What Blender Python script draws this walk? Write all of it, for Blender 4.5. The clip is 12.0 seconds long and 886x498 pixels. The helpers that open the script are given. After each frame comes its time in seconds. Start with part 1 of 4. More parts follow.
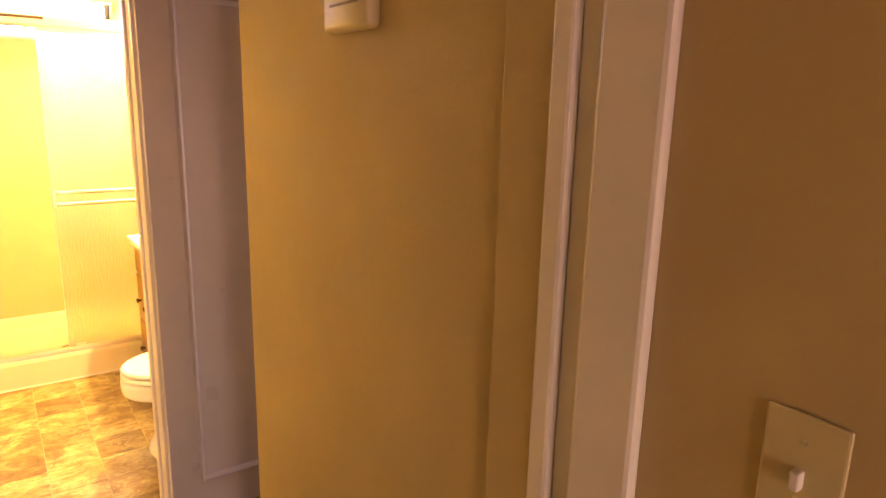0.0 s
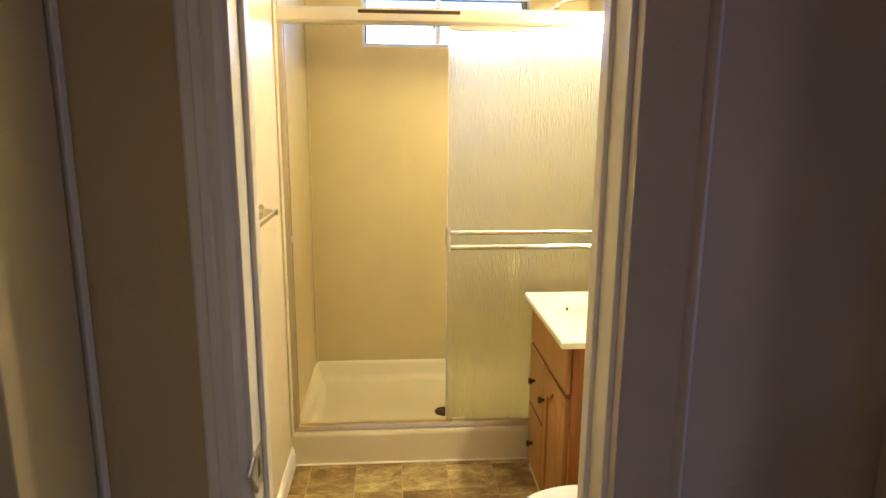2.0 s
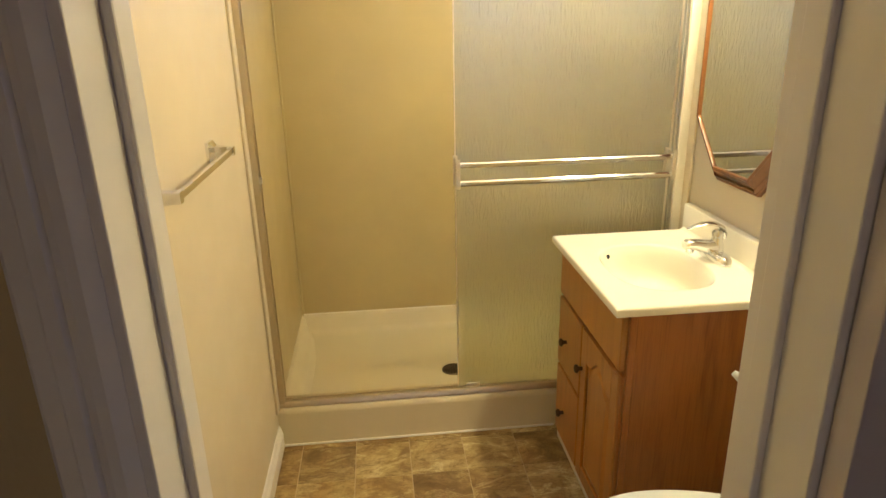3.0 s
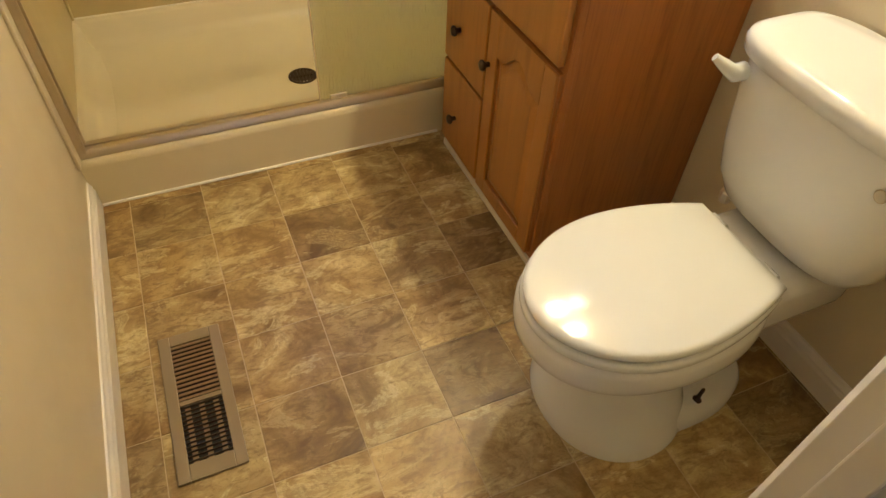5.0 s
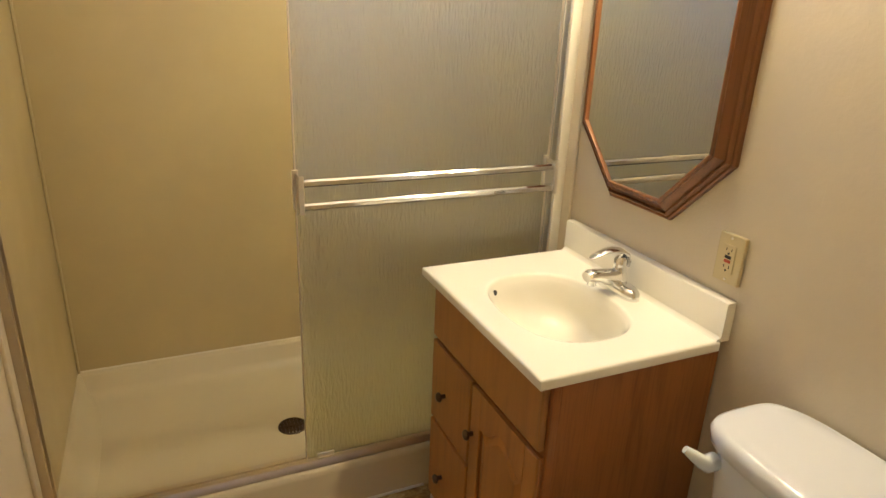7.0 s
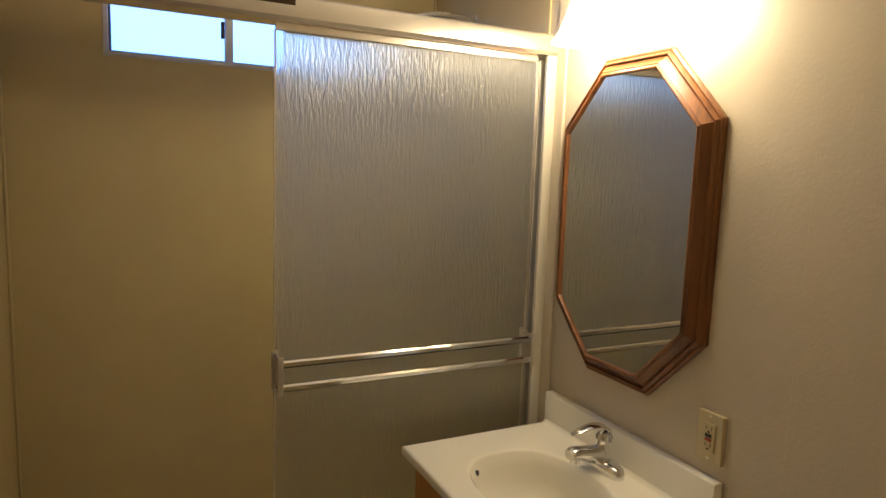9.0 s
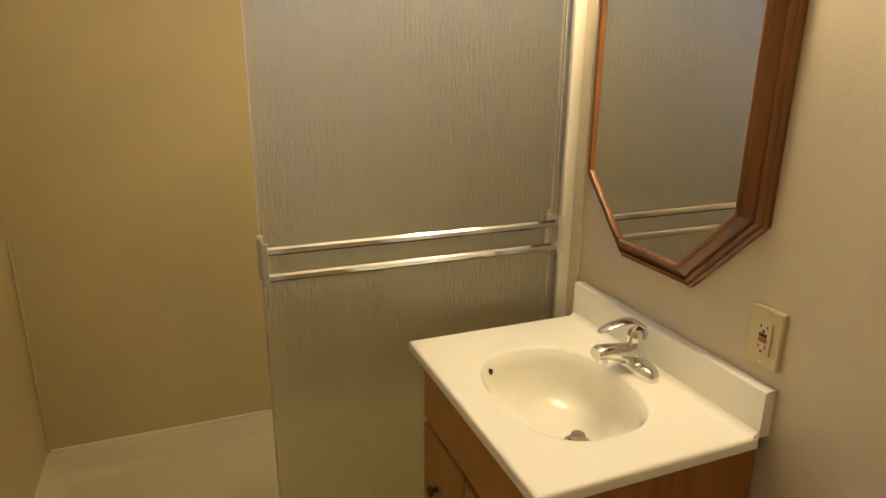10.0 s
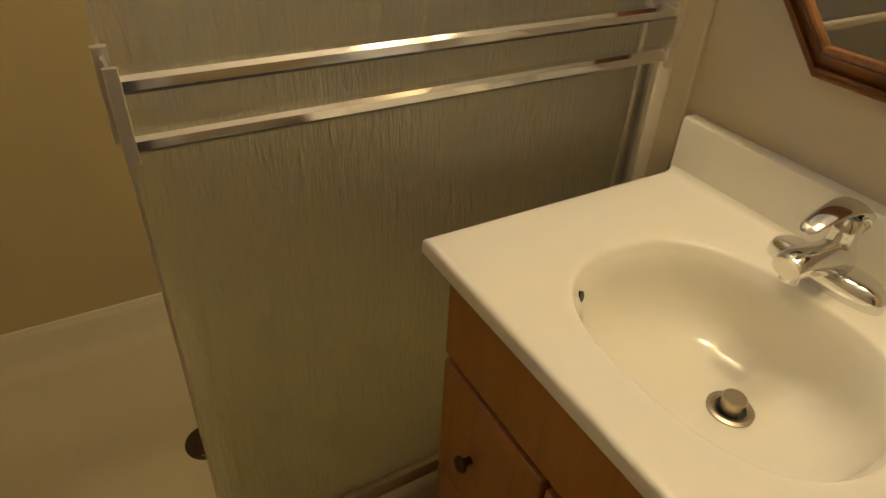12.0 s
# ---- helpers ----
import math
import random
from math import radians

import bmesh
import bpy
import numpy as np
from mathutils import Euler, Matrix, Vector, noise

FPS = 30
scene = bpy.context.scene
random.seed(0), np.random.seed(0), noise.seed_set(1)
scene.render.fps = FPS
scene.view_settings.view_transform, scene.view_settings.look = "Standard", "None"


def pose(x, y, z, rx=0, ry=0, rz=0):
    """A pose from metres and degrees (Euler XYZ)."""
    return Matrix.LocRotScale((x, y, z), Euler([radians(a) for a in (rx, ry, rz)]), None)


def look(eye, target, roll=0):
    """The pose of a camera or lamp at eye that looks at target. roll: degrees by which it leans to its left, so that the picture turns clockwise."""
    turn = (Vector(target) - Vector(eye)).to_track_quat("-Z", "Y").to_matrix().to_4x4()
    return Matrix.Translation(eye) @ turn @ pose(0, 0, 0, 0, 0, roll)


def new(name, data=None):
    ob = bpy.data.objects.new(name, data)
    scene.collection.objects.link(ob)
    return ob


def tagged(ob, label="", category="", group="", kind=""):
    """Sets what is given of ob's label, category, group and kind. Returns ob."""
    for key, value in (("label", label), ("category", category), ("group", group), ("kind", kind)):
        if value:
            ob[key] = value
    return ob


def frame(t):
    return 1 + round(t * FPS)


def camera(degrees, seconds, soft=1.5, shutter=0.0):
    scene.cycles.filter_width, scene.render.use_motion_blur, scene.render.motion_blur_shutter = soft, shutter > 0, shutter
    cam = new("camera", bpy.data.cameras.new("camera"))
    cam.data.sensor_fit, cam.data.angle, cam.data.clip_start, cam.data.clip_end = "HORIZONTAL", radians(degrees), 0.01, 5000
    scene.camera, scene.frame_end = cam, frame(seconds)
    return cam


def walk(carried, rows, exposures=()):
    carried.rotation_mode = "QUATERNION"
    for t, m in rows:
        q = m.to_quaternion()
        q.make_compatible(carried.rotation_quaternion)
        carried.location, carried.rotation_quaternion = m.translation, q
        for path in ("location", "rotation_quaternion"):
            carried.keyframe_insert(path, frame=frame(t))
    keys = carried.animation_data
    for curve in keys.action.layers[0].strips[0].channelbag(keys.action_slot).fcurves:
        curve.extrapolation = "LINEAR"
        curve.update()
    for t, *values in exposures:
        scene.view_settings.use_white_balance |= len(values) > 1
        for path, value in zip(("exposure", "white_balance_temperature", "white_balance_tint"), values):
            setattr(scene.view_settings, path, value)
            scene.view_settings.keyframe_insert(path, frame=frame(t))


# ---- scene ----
cam = camera(69.5, 12.0)
PATH = [
    (0, (0.424, -4.038, 1.604), (1.563, -2.454, 1.164), 1.4),
    (0.2, (0.43, -3.919, 1.601), (1.45, -2.249, 1.189), 0.3),
    (0.5, (0.444, -3.701, 1.568), (1.268, -1.922, 1.173), -0.5),
    (1, (0.486, -3.34, 1.573), (0.886, -1.412, 1.223), -0.0),
    (1.5, (0.502, -3.072, 1.59), (0.661, -1.108, 1.246), 0.6),
    (2, (0.479, -2.72, 1.578), (0.627, -0.767, 1.173), 0.4),
    (2.5, (0.463, -2.46, 1.541), (0.61, -0.539, 1.002), -0.5),
    (2.7, (0.456, -2.339, 1.549), (0.602, -0.43, 0.969), -0.9),
    (4.3, (0.357, -1.706, 1.401), (0.901, -0.223, 0.175), 0.5),
    (4.5, (0.355, -1.677, 1.377), (0.923, -0.287, 0.056), 1.3),
    (5, (0.358, -1.658, 1.336), (0.94, -0.421, -0.123), 3.1),
    (5.5, (0.388, -1.652, 1.347), (0.931, -0.476, -0.177), 3.2),
    (6, (0.426, -1.63, 1.395), (0.995, -0.278, 0.036), 1.7),
    (6.5, (0.406, -1.625, 1.456), (1.068, -0.079, 0.373), 0.9),
    (7, (0.388, -1.616, 1.521), (1.167, 0.088, 0.819), 2.4),
    (7.5, (0.389, -1.62, 1.569), (1.229, 0.133, 1.098), 2.4),
    (7.7, (0.396, -1.629, 1.592), (1.244, 0.143, 1.217), 2.1),
    (9.3, (0.366, -1.612, 1.603), (1.25, 0.165, 1.353), 2.0),
    (9.5, (0.392, -1.566, 1.577), (1.257, 0.202, 1.225), 2.3),
    (10, (0.567, -1.444, 1.524), (1.285, 0.328, 0.935), 0.6),
    (10.5, (0.615, -1.296, 1.487), (1.399, 0.381, 0.73), 0.7),
    (11, (0.632, -1.057, 1.434), (1.637, 0.395, 0.495), 1.3),
    (11.5, (0.634, -0.874, 1.388), (1.696, 0.406, 0.277), 3.3),
    (12, (0.681, -0.692, 1.332), (1.537, 0.7, 0.178), 3.2),
]

EXPOSURES = [
    (0.0, 2.62, 13500, 26), (0.5, 2.36, 10400, 16), (1.0, 1.80, 7600, -2), (1.5, 1.12, 6700, 4), (2.0, 1.06, 6550, 4), (2.5, 0.83, 6400, 4),
    (4.5, 0.52, 6600, 12), (5.0, 0.70, 6450, 10), (5.5, 0.70, 6450, 11), (6.5, 0.74, 6050, 10), (7.0, 0.20, 5900, 14), (7.5, -0.05, 5700, 11), (7.7, -0.32, 5750, 12), (9.3, -1.10, 6200, 17), (9.5, -0.88, 6250, 16),
    (10.0, -0.25, 6500, 13), (10.5, -0.10, 6700, 13), (11.0, -0.40, 6700, 12), (11.5, -0.72, 6750, 13), (12.0, -0.76, 6800, 13),
]
walk(cam, [(t, look(eye, target, roll)) for t, eye, target, roll in PATH], EXPOSURES)

# ---- daylight and lamps ----
world = bpy.data.worlds.new("sky")
scene.world = world
world.use_nodes = True
sky = world.node_tree.nodes.new("ShaderNodeTexSky")
sky.sky_type, sky.sun_disc = "NISHITA", False
sky.sun_elevation, sky.sun_rotation = radians(40), radians(200)
world.node_tree.nodes["Background"].inputs["Strength"].default_value = 0.12
world.node_tree.links.new(sky.outputs[0], world.node_tree.nodes["Background"].inputs["Color"])


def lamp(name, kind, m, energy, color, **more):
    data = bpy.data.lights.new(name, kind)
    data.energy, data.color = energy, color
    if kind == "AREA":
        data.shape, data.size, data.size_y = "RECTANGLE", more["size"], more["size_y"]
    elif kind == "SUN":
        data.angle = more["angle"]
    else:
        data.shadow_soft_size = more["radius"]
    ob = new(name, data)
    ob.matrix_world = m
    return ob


lamp("sun", "SUN", look((3, -6, 8), (0, 0, 0)), 1.0, (1.0, 0.97, 0.92), angle=radians(12))
# the sky's light in the shower's window; fill lamps in unseen, assumed openings of the hall's end and recess
lamp("window_daylight", "AREA", look((0.765, 1.05, 2.08), (0.765, 0.0, 1.7)), 6.2, (0.17, 0.38, 1.0), size=0.9, size_y=0.26)
lamp("hall_fill_daylight", "AREA", look((0.34, -6.9, 1.3), (0.85, -1.7, 0.9)), 4.0, (0.68, 0.52, 1.0), size=0.9, size_y=1.1)
# Added lamp from the right that brightens closet leaf and casing; no known window.
lamp("recess_fill_daylight", "AREA", look((2.66, -1.93, 1.25), (0.0, -1.90, 1.1)), 1.6, (0.62, 0.60, 1.0), size=0.34, size_y=1.2)
BULBS = [(1.438, -0.235, 2.0), (1.438, -0.485, 2.0)]
for place in BULBS:
    lamp("bulb_light", "POINT", Matrix.Translation(place), 17.0, (1.0, 0.815, 0.495), radius=0.03)


# ---- materials ----
def shader(name, base=(0.8, 0.8, 0.8), rough=0.5, metal=0.0, trans=0.0, ior=1.5, spec=0.5):
    mat = bpy.data.materials.new(name)
    mat.use_nodes = True
    b = mat.node_tree.nodes["Principled BSDF"]
    b.inputs["Base Color"].default_value = (*base, 1)
    b.inputs["Roughness"].default_value = rough
    b.inputs["Metallic"].default_value = metal
    b.inputs["Transmission Weight"].default_value = trans
    b.inputs["IOR"].default_value = ior
    b.inputs["Specular IOR Level"].default_value = spec
    return mat


def node(mat, kind, **values):
    n = mat.node_tree.nodes.new(kind)
    for key, value in values.items():
        n.inputs[key].default_value = value
    return n


def link(mat, a, b):
    mat.node_tree.links.new(a, b)


def principled(mat):
    return mat.node_tree.nodes["Principled BSDF"]


def place_of(mat, scale=(1, 1, 1), random_shift=False):
    """World-size texture place, stretched by scale, shifted by chance for each piece."""
    geo = mat.node_tree.nodes.new("ShaderNodeTexCoord")
    mapping = node(mat, "ShaderNodeMapping", Scale=scale)
    link(mat, geo.outputs["Object"], mapping.inputs["Vector"])
    if random_shift:
        info = mat.node_tree.nodes.new("ShaderNodeObjectInfo")
        times = node(mat, "ShaderNodeVectorMath")
        times.operation = "MULTIPLY"
        times.inputs[1].default_value = (37.0, 53.0, 71.0)
        link(mat, info.outputs["Random"], times.inputs[0])
        link(mat, times.outputs[0], mapping.inputs["Location"])
    return mapping.outputs["Vector"]


def grain(mat, vector, scale, detail=4.0, rough=0.55, distort=0.0):
    n = node(mat, "ShaderNodeTexNoise", Scale=scale, Detail=detail, Roughness=rough, Distortion=distort)
    link(mat, vector, n.inputs["Vector"])
    return n.outputs["Fac"]


def ramp(mat, fac, stops):
    n = mat.node_tree.nodes.new("ShaderNodeValToRGB")
    while len(n.color_ramp.elements) < len(stops):
        n.color_ramp.elements.new(0.5)
    for e, (at, color) in zip(n.color_ramp.elements, stops):
        e.position, e.color = at, (*color, 1)
    link(mat, fac, n.inputs["Fac"])
    return n.outputs["Color"]


def mixed(mat, fac, a, b, blend="MIX"):
    n = mat.node_tree.nodes.new("ShaderNodeMix")
    n.data_type, n.blend_type = "RGBA", blend
    for value, slot in ((fac, n.inputs[0]), (a, n.inputs[6]), (b, n.inputs[7])):
        if isinstance(value, (int, float)):
            slot.default_value = value
        elif isinstance(value, tuple):
            slot.default_value = (*value, 1)
        else:
            link(mat, value, slot)
    return n.outputs[2]


def relief(mat, fac, strength, distance):
    n = node(mat, "ShaderNodeBump", Strength=strength, Distance=distance)
    link(mat, fac, n.inputs["Height"])
    link(mat, n.outputs["Normal"], principled(mat).inputs["Normal"])


def paint(name, color, rough, orange_peel, spread=0.06, scale=90.0, sheen=0.07):
    """Painted surface: slow changes of tone, faint scuffs and a rolled, pebbly relief."""
    mat = shader(name, color, rough)
    where = place_of(mat)
    dim = tuple(c * (1 - spread) for c in color)
    tone = ramp(mat, grain(mat, where, 2.3, 5.0), [(0.35, dim), (0.65, color)])
    link(mat, tone, principled(mat).inputs["Base Color"])
    link(mat, ramp(mat, grain(mat, where, 7.0), [(0.3, (rough - sheen,) * 3), (0.7, (rough + sheen,) * 3)]), principled(mat).inputs["Roughness"])
    relief(mat, grain(mat, where, scale, 2.0), orange_peel, 0.002)
    return mat


WALL = paint("textured_wall_paint", (0.64, 0.562, 0.415), 0.40, 0.28, 0.05, 115.0)
CREAM_WALL = paint("cream_wall_paint", (0.66, 0.575, 0.41), 0.40, 0.17, 0.05, 130.0)
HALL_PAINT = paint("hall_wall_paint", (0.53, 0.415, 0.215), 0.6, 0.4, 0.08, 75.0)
CEILING = paint("ceiling_paint", (0.75, 0.72, 0.66), 0.8, 0.6, 0.05, 60.0)
TRIM = paint("white_trim_paint", (0.76, 0.73, 0.68), 0.35, 0.08, 0.05, 40.0)
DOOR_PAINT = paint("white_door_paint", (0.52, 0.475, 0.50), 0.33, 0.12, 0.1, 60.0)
LEAF_PAINT = paint("cream_door_paint", (0.50, 0.42, 0.27), 0.5, 0.12, 0.08, 60.0)
SURROUND = paint("almond_shower_panel", (0.525, 0.428, 0.222), 0.34, 0.05, 0.09, 12.0, 0.03)
PAN = paint("almond_shower_pan", (0.64, 0.565, 0.38), 0.30, 0.06, 0.04, 160.0, 0.015)
MARBLE = paint("cultured_marble_top", (0.87, 0.842, 0.725), 0.16, 0.01, 0.03, 20.0, 0.01)
CERAMIC = paint("glazed_white_ceramic", (0.73, 0.755, 0.785), 0.07, 0.004, 0.02, 8.0, 0.01)
SEAT = paint("white_seat_plastic", (0.74, 0.785, 0.82), 0.10, 0.01, 0.02, 20.0, 0.01)
ALMOND = paint("almond_plastic", (0.62, 0.53, 0.30), 0.35, 0.02, 0.03, 30.0)
VENT_TAN = paint("tan_enamel", (0.26, 0.20, 0.115), 0.4, 0.05, 0.12, 60.0)
CARPET = paint("beige_carpet", (0.36, 0.30, 0.22), 0.95, 1.0, 0.2, 350.0)
# Right channel's metal: the cream wall's reflection is put into its base colour.
SATIN = shader("cream_reflection_satin", (0.74, 0.70, 0.58), 0.36, 0.25)
SEALANT = shader("pale_sealant", (0.76, 0.70, 0.55), 0.4)
CHROME = shader("chrome", (0.80, 0.80, 0.80), 0.09, 1.0)
ALUMINIUM = shader("bright_aluminium", (0.80, 0.76, 0.67), 0.30, 0.9)
# Aluminium with the brownish reflections of track and left channel put into colour.
TRACK = shader("brown_reflection_aluminium", (0.62, 0.54, 0.40), 0.40, 0.9)
BRUSHED = shader("dull_brushed_metal", (0.42, 0.37, 0.30), 0.38, 1.0)
BRONZE = shader("aged_bronze", (0.10, 0.07, 0.045), 0.35, 0.9)
WINDOW_METAL = paint("dull_window_aluminium", (0.58, 0.60, 0.64), 0.4, 0.03, 0.08, 40.0)
# Slat enamel darkened to carry the shade of the register's open half.
VENT_SHADED = paint("shaded_slat_enamel", (0.05, 0.035, 0.02), 0.5, 0.05, 0.1, 60.0)
VENT_BROWN = paint("brown_enamel_slats", (0.20, 0.125, 0.06), 0.45, 0.05, 0.12, 60.0)
GASKET = paint("dark_rubber_seal", (0.07, 0.085, 0.11), 0.5, 0.05, 0.1, 60.0)
BLACK = shader("black_plastic", (0.012, 0.011, 0.01), 0.45)
# Near-black colour that stands for shade inside the closet and under the register.
SHADE_BLACK = shader("painted_hollow_shade", (0.006, 0.005, 0.005), 0.9)
RED = shader("red_plastic", (0.45, 0.07, 0.03), 0.4)
MIRROR = shader("silvered_mirror", (0.86, 0.87, 0.86), 0.015, 1.0)
GLASS_SHADE = shader("white_lamp_glass", (0.9, 0.88, 0.84), 0.3)
link(GLASS_SHADE, node(GLASS_SHADE, "ShaderNodeRGB").outputs[0], principled(GLASS_SHADE).inputs["Emission Color"])
GLASS_SHADE.node_tree.nodes["RGB"].outputs[0].default_value = (1.0, 0.80, 0.52, 1)
principled(GLASS_SHADE).inputs["Emission Strength"].default_value = 6.0
FROSTED = shader("frosted_window_glass", (0.9, 0.95, 1.0), 0.45, 0.0, 1.0, 1.45)


def rain_glass():
    """Obscure shower glass with a rippled, vertical rain pattern: a smooth and a rippled passage of light, and a rippled gloss."""
    mat = shader("rain_glass")
    ripple = grain(mat, place_of(mat, (1.0, 1.0, 0.16)), 135.0, 2.0, 0.55, 0.5)
    fine = grain(mat, place_of(mat, (1.0, 1.0, 0.35)), 260.0, 1.0)
    bump = node(mat, "ShaderNodeBump", Strength=0.9, Distance=0.010)
    link(mat, mixed(mat, 0.12, ripple, fine), bump.inputs["Height"])
    tint = (0.98, 0.985, 0.895, 1)
    soft = node(mat, "ShaderNodeBsdfRefraction", Color=tint, Roughness=0.34, IOR=1.24)
    clear = node(mat, "ShaderNodeBsdfRefraction", Color=tint, Roughness=0.09, IOR=1.36)
    gloss = node(mat, "ShaderNodeBsdfGlossy", Color=(1, 1, 1, 1), Roughness=0.2)
    link(mat, bump.outputs["Normal"], clear.inputs["Normal"])
    link(mat, bump.outputs["Normal"], gloss.inputs["Normal"])
    passage = node(mat, "ShaderNodeMixShader", Fac=0.62)
    link(mat, soft.outputs[0], passage.inputs[1])
    link(mat, clear.outputs[0], passage.inputs[2])
    milk = node(mat, "ShaderNodeBsdfTranslucent", Color=(0.95, 0.95, 0.90, 1))
    body = node(mat, "ShaderNodeMixShader", Fac=0.12)
    link(mat, passage.outputs[0], body.inputs[1])
    link(mat, milk.outputs[0], body.inputs[2])
    sheet = node(mat, "ShaderNodeMixShader", Fac=0.06)
    link(mat, body.outputs[0], sheet.inputs[1])
    link(mat, gloss.outputs[0], sheet.inputs[2])
    link(mat, sheet.outputs[0], mat.node_tree.nodes["Material Output"].inputs["Surface"])
    mat.node_tree.nodes.remove(principled(mat))
    return mat


RAIN = rain_glass()


def oak(name, light, dark, grain_axis, open_pores=0.25):
    """Stained oak: long grain along one axis, cathedral figure, open pores."""
    mat = shader(name, light, 0.32)
    long = [1.0, 1.0, 1.0]
    long[grain_axis] = 0.07
    where = place_of(mat, tuple(long), True)
    figure = grain(mat, where, 26.0, 7.0, 0.62, 0.8)
    pores = grain(mat, place_of(mat, tuple(0.3 * v if n == grain_axis else v for n, v in enumerate(long)), True), 330.0, 2.0)
    tone = ramp(mat, figure, [(0.30, dark), (0.48, light), (0.70, tuple(1.12 * c for c in light))])
    tone = mixed(mat, ramp(mat, pores, [(0.35, (open_pores,) * 3), (0.48, (0, 0, 0))]), tone, tuple(0.55 * c for c in dark))
    link(mat, tone, principled(mat).inputs["Base Color"])
    relief(mat, pores, 0.12, 0.001)
    return mat


OAK = oak("stained_oak", (0.36, 0.137, 0.030), (0.25, 0.088, 0.018), 2)
OAK_RAIL = oak("stained_oak_rail", (0.43, 0.170, 0.040), (0.29, 0.104, 0.022), 1)
OAK_FRONT = oak("stained_maple_front", (0.40, 0.185, 0.046), (0.31, 0.135, 0.032), 2, 0.12)
MIRROR_OAK = oak("oak_frame", (0.20, 0.078, 0.022), (0.075, 0.028, 0.009), 2)


def slate_vinyl():
    """Printed slate tile: rusty clouds, pale swirls and dark cracks, another cut and another tone for each tile."""
    mat = shader("slate_pattern_vinyl", (0.3, 0.2, 0.1), 0.42)
    where = place_of(mat, (1, 1, 1), True)
    cloud = grain(mat, where, 6.0, 8.0, 0.62, 1.2)
    swirl = grain(mat, place_of(mat, (0.7, 1.3, 1.0), True), 7.0, 9.0, 0.66, 1.5)
    crack = grain(mat, place_of(mat, (1.2, 0.8, 1.0), True), 11.0, 9.0, 0.66, 1.4)
    fleck = grain(mat, where, 70.0, 6.0, 0.7, 0.5)
    fine = grain(mat, place_of(mat, (0.6, 1.5, 1.0), True), 38.0, 6.0, 0.65, 1.0)
    info = mat.node_tree.nodes.new("ShaderNodeObjectInfo")
    tone = ramp(mat, cloud, [(0.32, (0.165, 0.095, 0.033)), (0.43, (0.285, 0.182, 0.074)), (0.55, (0.42, 0.300, 0.146)), (0.68, (0.54, 0.42, 0.235))])
    tone = mixed(mat, ramp(mat, swirl, [(0.54, (0, 0, 0)), (0.585, (0.60, 0.60, 0.60)), (0.61, (0.15, 0.15, 0.15)), (0.66, (0.50, 0.50, 0.50)), (0.72, (0.1, 0.1, 0.1))]), tone, (0.66, 0.56, 0.35))
    tone = mixed(mat, ramp(mat, swirl, [(0.34, (0.70, 0.70, 0.70)), (0.41, (0.12, 0.12, 0.12)), (0.435, (0.30, 0.30, 0.30)), (0.46, (0, 0, 0))]), tone, (0.140, 0.076, 0.022))
    tone = mixed(mat, ramp(mat, crack, [(0.33, (0.6, 0.6, 0.6)), (0.40, (0, 0, 0)), (0.488, (0, 0, 0)), (0.497, (0.35, 0.35, 0.35)), (0.508, (0, 0, 0))]), tone, (0.155, 0.088, 0.030))
    tone = mixed(mat, ramp(mat, fine, [(0.36, (0.7, 0.7, 0.7)), (0.50, (0, 0, 0))]), tone, (0.19, 0.112, 0.040))
    tone = mixed(mat, ramp(mat, fleck, [(0.30, (0.5, 0.5, 0.5)), (0.42, (0, 0, 0))]), tone, (0.12, 0.07, 0.025))
    shade = ramp(mat, info.outputs["Random"], [(0.0, (0.64, 0.62, 0.50)), (0.3, (0.90, 0.87, 0.71)), (0.6, (1.06, 1.07, 0.91)), (0.85, (1.03, 1.12, 1.06)), (1.0, (1.17, 1.24, 1.14))])
    link(mat, mixed(mat, 1.0, tone, shade, "MULTIPLY"), principled(mat).inputs["Base Color"])
    link(mat, ramp(mat, fine, [(0.3, (0.34,) * 3), (0.7, (0.48,) * 3)]), principled(mat).inputs["Roughness"])
    relief(mat, swirl, 0.18, 0.002)
    return mat


SLATE = slate_vinyl()
GROUT = paint("pale_joint_vinyl", (0.52, 0.41, 0.25), 0.6, 0.2, 0.15, 90.0)


# ---- building blocks ----
def part(name, bm, material, parent=None, label="", smooth=None):
    """Links a bmesh, built in world metres, as one mesh object, under a thing or part if one is given."""
    data = bpy.data.meshes.new(name)
    bmesh.ops.recalc_face_normals(bm, faces=bm.faces)
    bm.to_mesh(data)
    bm.free()
    data.materials.append(material)
    ob = new(name, data)
    if smooth is not None:
        data.polygons.foreach_set("use_smooth", [True] * len(data.polygons))
        data.set_sharp_from_angle(angle=radians(smooth))
    if parent:
        attach(ob, parent)
    if label:
        ob["label"] = label
    return ob


def attach(ob, parent):
    ob.parent = parent
    m = parent.matrix_basis.copy()
    up = parent.parent
    while up:
        m = up.matrix_basis @ parent.matrix_parent_inverse @ m
        parent, up = up, up.parent
    ob.matrix_parent_inverse = m.inverted()


def thing(name, base, label, category, group=""):
    ob = new(name)
    ob.empty_display_size = 0.05
    ob.matrix_basis = Matrix.Translation(base)
    return tagged(ob, label, category, group)


def joined(*parts):
    """One bmesh out of several."""
    out = parts[0]
    for other in parts[1:]:
        data = bpy.data.meshes.new("joining")
        other.to_mesh(data)
        out.from_mesh(data)
        other.free()
        bpy.data.meshes.remove(data)
    return out


